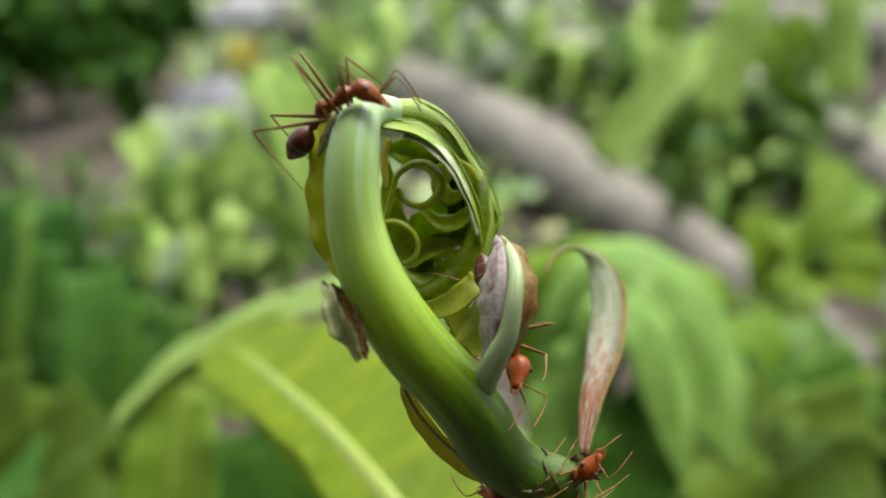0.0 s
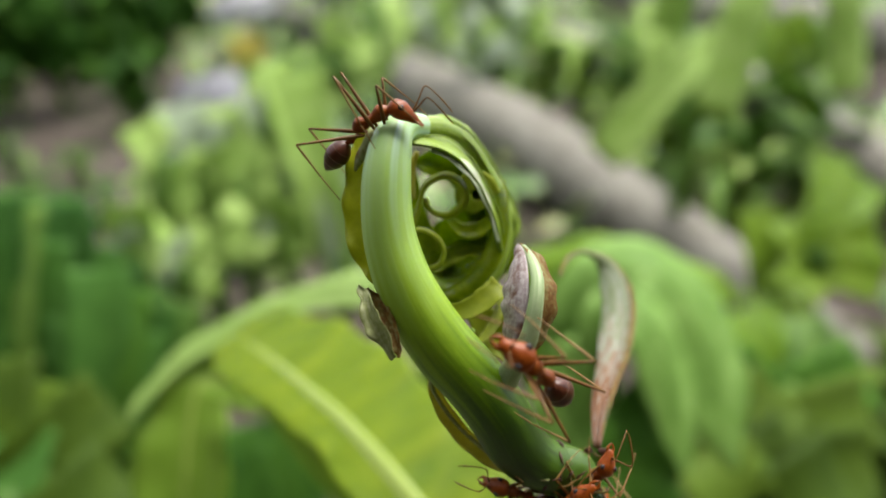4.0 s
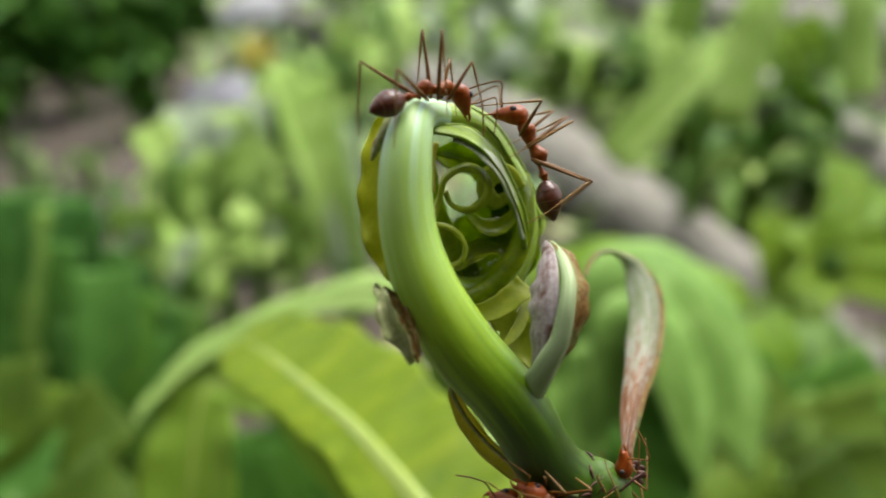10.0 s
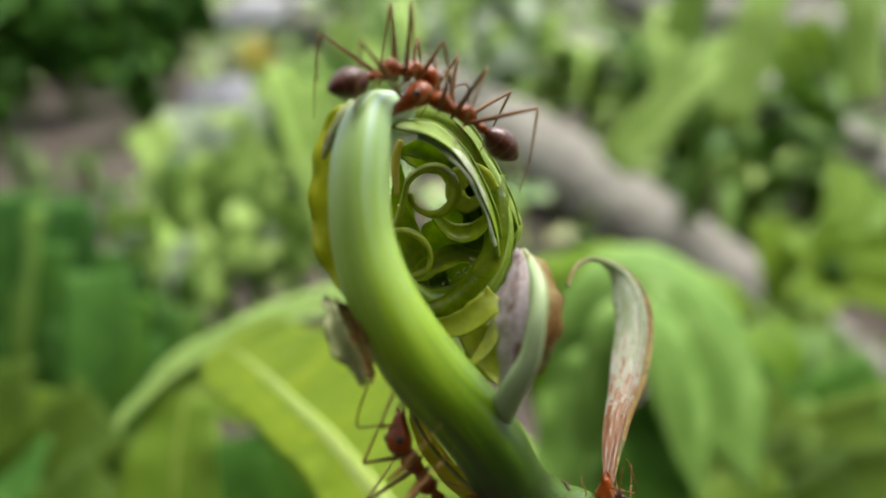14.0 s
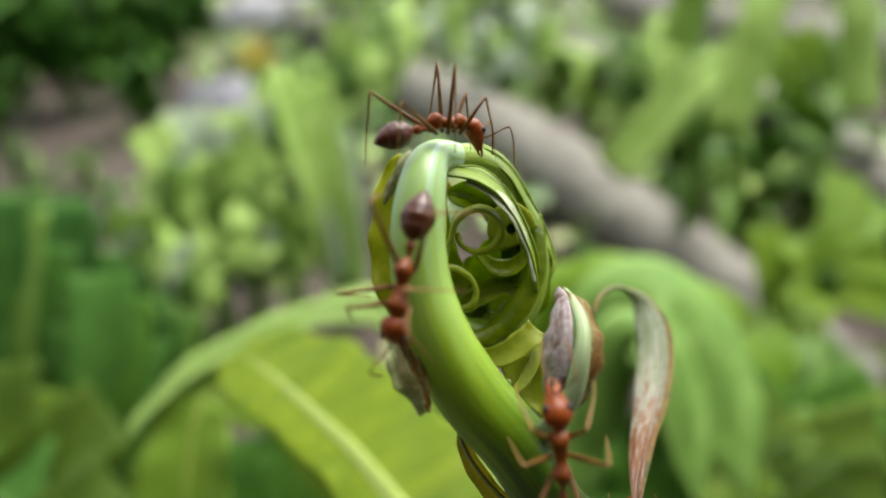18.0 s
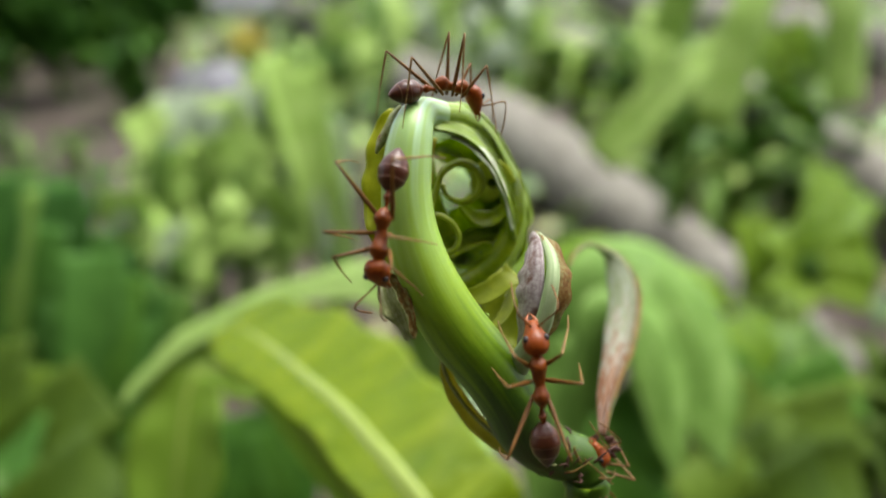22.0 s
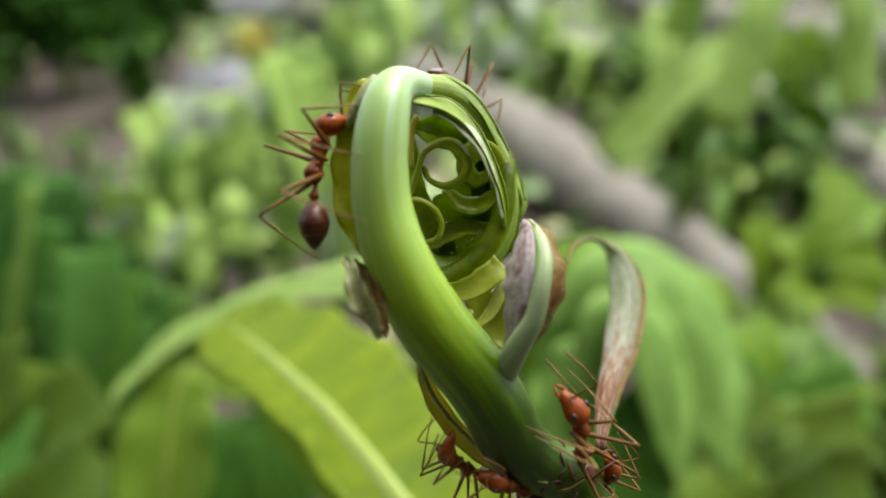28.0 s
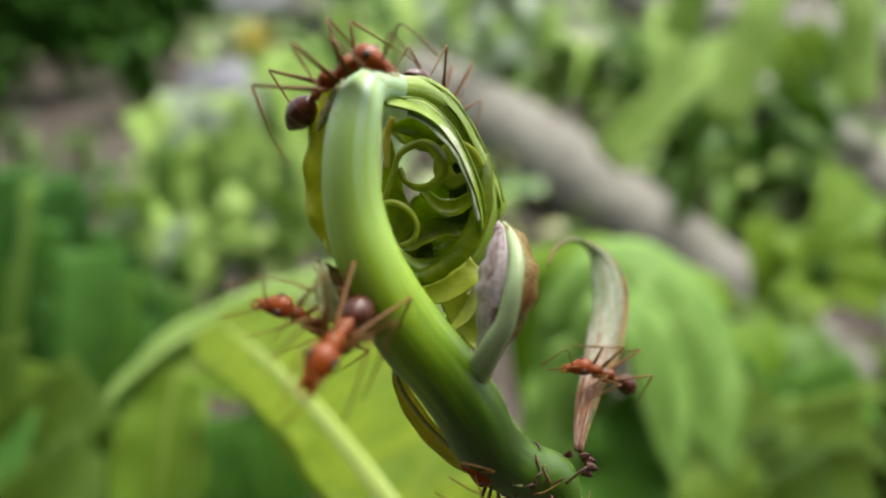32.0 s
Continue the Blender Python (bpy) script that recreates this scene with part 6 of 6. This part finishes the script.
        (22, 0.0114, 0.0470, 0.3548, -140, -79, -77),
        (23, 0.0123, 0.0475, 0.3559, -129, -74, -85),
        (25.5, 0.0111, 0.0476, 0.3561, -173, -68, -47),
        (27.5, 0.0125, 0.0481, 0.3551, -141, -61, -67),
        (28.5, 0.0118, 0.0480, 0.3548, -153, -62, -59),
        (30, 0.0130, 0.0496, 0.3532, -160, -73, -58),
        (30.5, 0.0166, 0.0557, 0.3538, 71, -64, 75),
        (31, 0.0189, 0.0621, 0.3592, 47, -64, 102),
        (31.5, 0.0165, 0.0602, 0.3601, -45, -44, 172),
        (32, 0.0153, 0.0576, 0.3596, -33, -28, -159),
    ],
    'straggler': [
        (0, 0.0084, 0.0441, 0.3532, -74, -49, -160),
        (5.5, 0.0085, 0.0443, 0.3562, 80, -46, -36),
        (6, 0.0073, 0.0444, 0.3564, 82, -47, -38),
        (8, 0.0077, 0.0441, 0.3556, -75, -47, -156),
        (9, 0.0063, 0.0440, 0.3554, -73, -46, -157),
        (16, 0.0049, 0.0453, 0.3559, -73, -44, -154),
        (22, 0.0085, 0.0424, 0.3497, -73, -45, -156),
        (25.5, 0.0076, 0.0443, 0.3561, -68, -38, -153),
        (27.5, 0.0046, 0.0447, 0.3569, -67, -36, -152),
        (28.5, 0.0050, 0.0447, 0.3570, -71, -39, -148),
        (30, 0.0062, 0.0447, 0.3570, -74, -42, -150),
        (31.5, 0.0046, 0.0455, 0.3564, -70, -41, -154),
        (32, 0.0053, 0.0457, 0.3568, -78, -46, -146),
    ],
}


def motions():
    """Ants walk and turn; legs step while an ant moves, feelers sway all the time."""
    r = random.Random(11)
    for name, rows in ANT_ROWS.items():
        th, legs, feelers = ANTS[name]
        walk(th, [(t, pose(x, y, z, rx, ry, rz)) for t, x, y, z, rx, ry, rz in rows])
        times = [row[0] for row in rows]
        places = np.array([row[1:4] for row in rows])

        def pace(t):
            a = np.array([np.interp(t - 0.2, times, places[:, i]) for i in range(3)])
            b = np.array([np.interp(t + 0.2, times, places[:, i]) for i in range(3)])
            return min(1.0, float(np.linalg.norm(b - a)) / 0.002)

        steps = np.arange(0, 32.01, 0.4)
        for lg, hip, s, phase in legs:
            keys, base_a, base_l = [], r.uniform(-12, 12), r.uniform(-14, 10)
            for i, t in enumerate(steps):
                p = pace(t)
                swing = (1 if (i + phase) % 2 else -1) * 16 * p
                raise_ = (8 if (i + phase) % 2 else 0) * p
                keys.append((float(t), pose(*hip, s * (base_l + raise_), 0, s * (base_a + swing))))
            walk(lg, keys)
        for fo, s in feelers:
            walk(fo, [(float(t), pose(0, 0, 0, r.uniform(-8, 8), r.uniform(-16, 12), s * r.uniform(-22, 12))) for t in np.arange(0, 32.01, 0.8)])


motions()
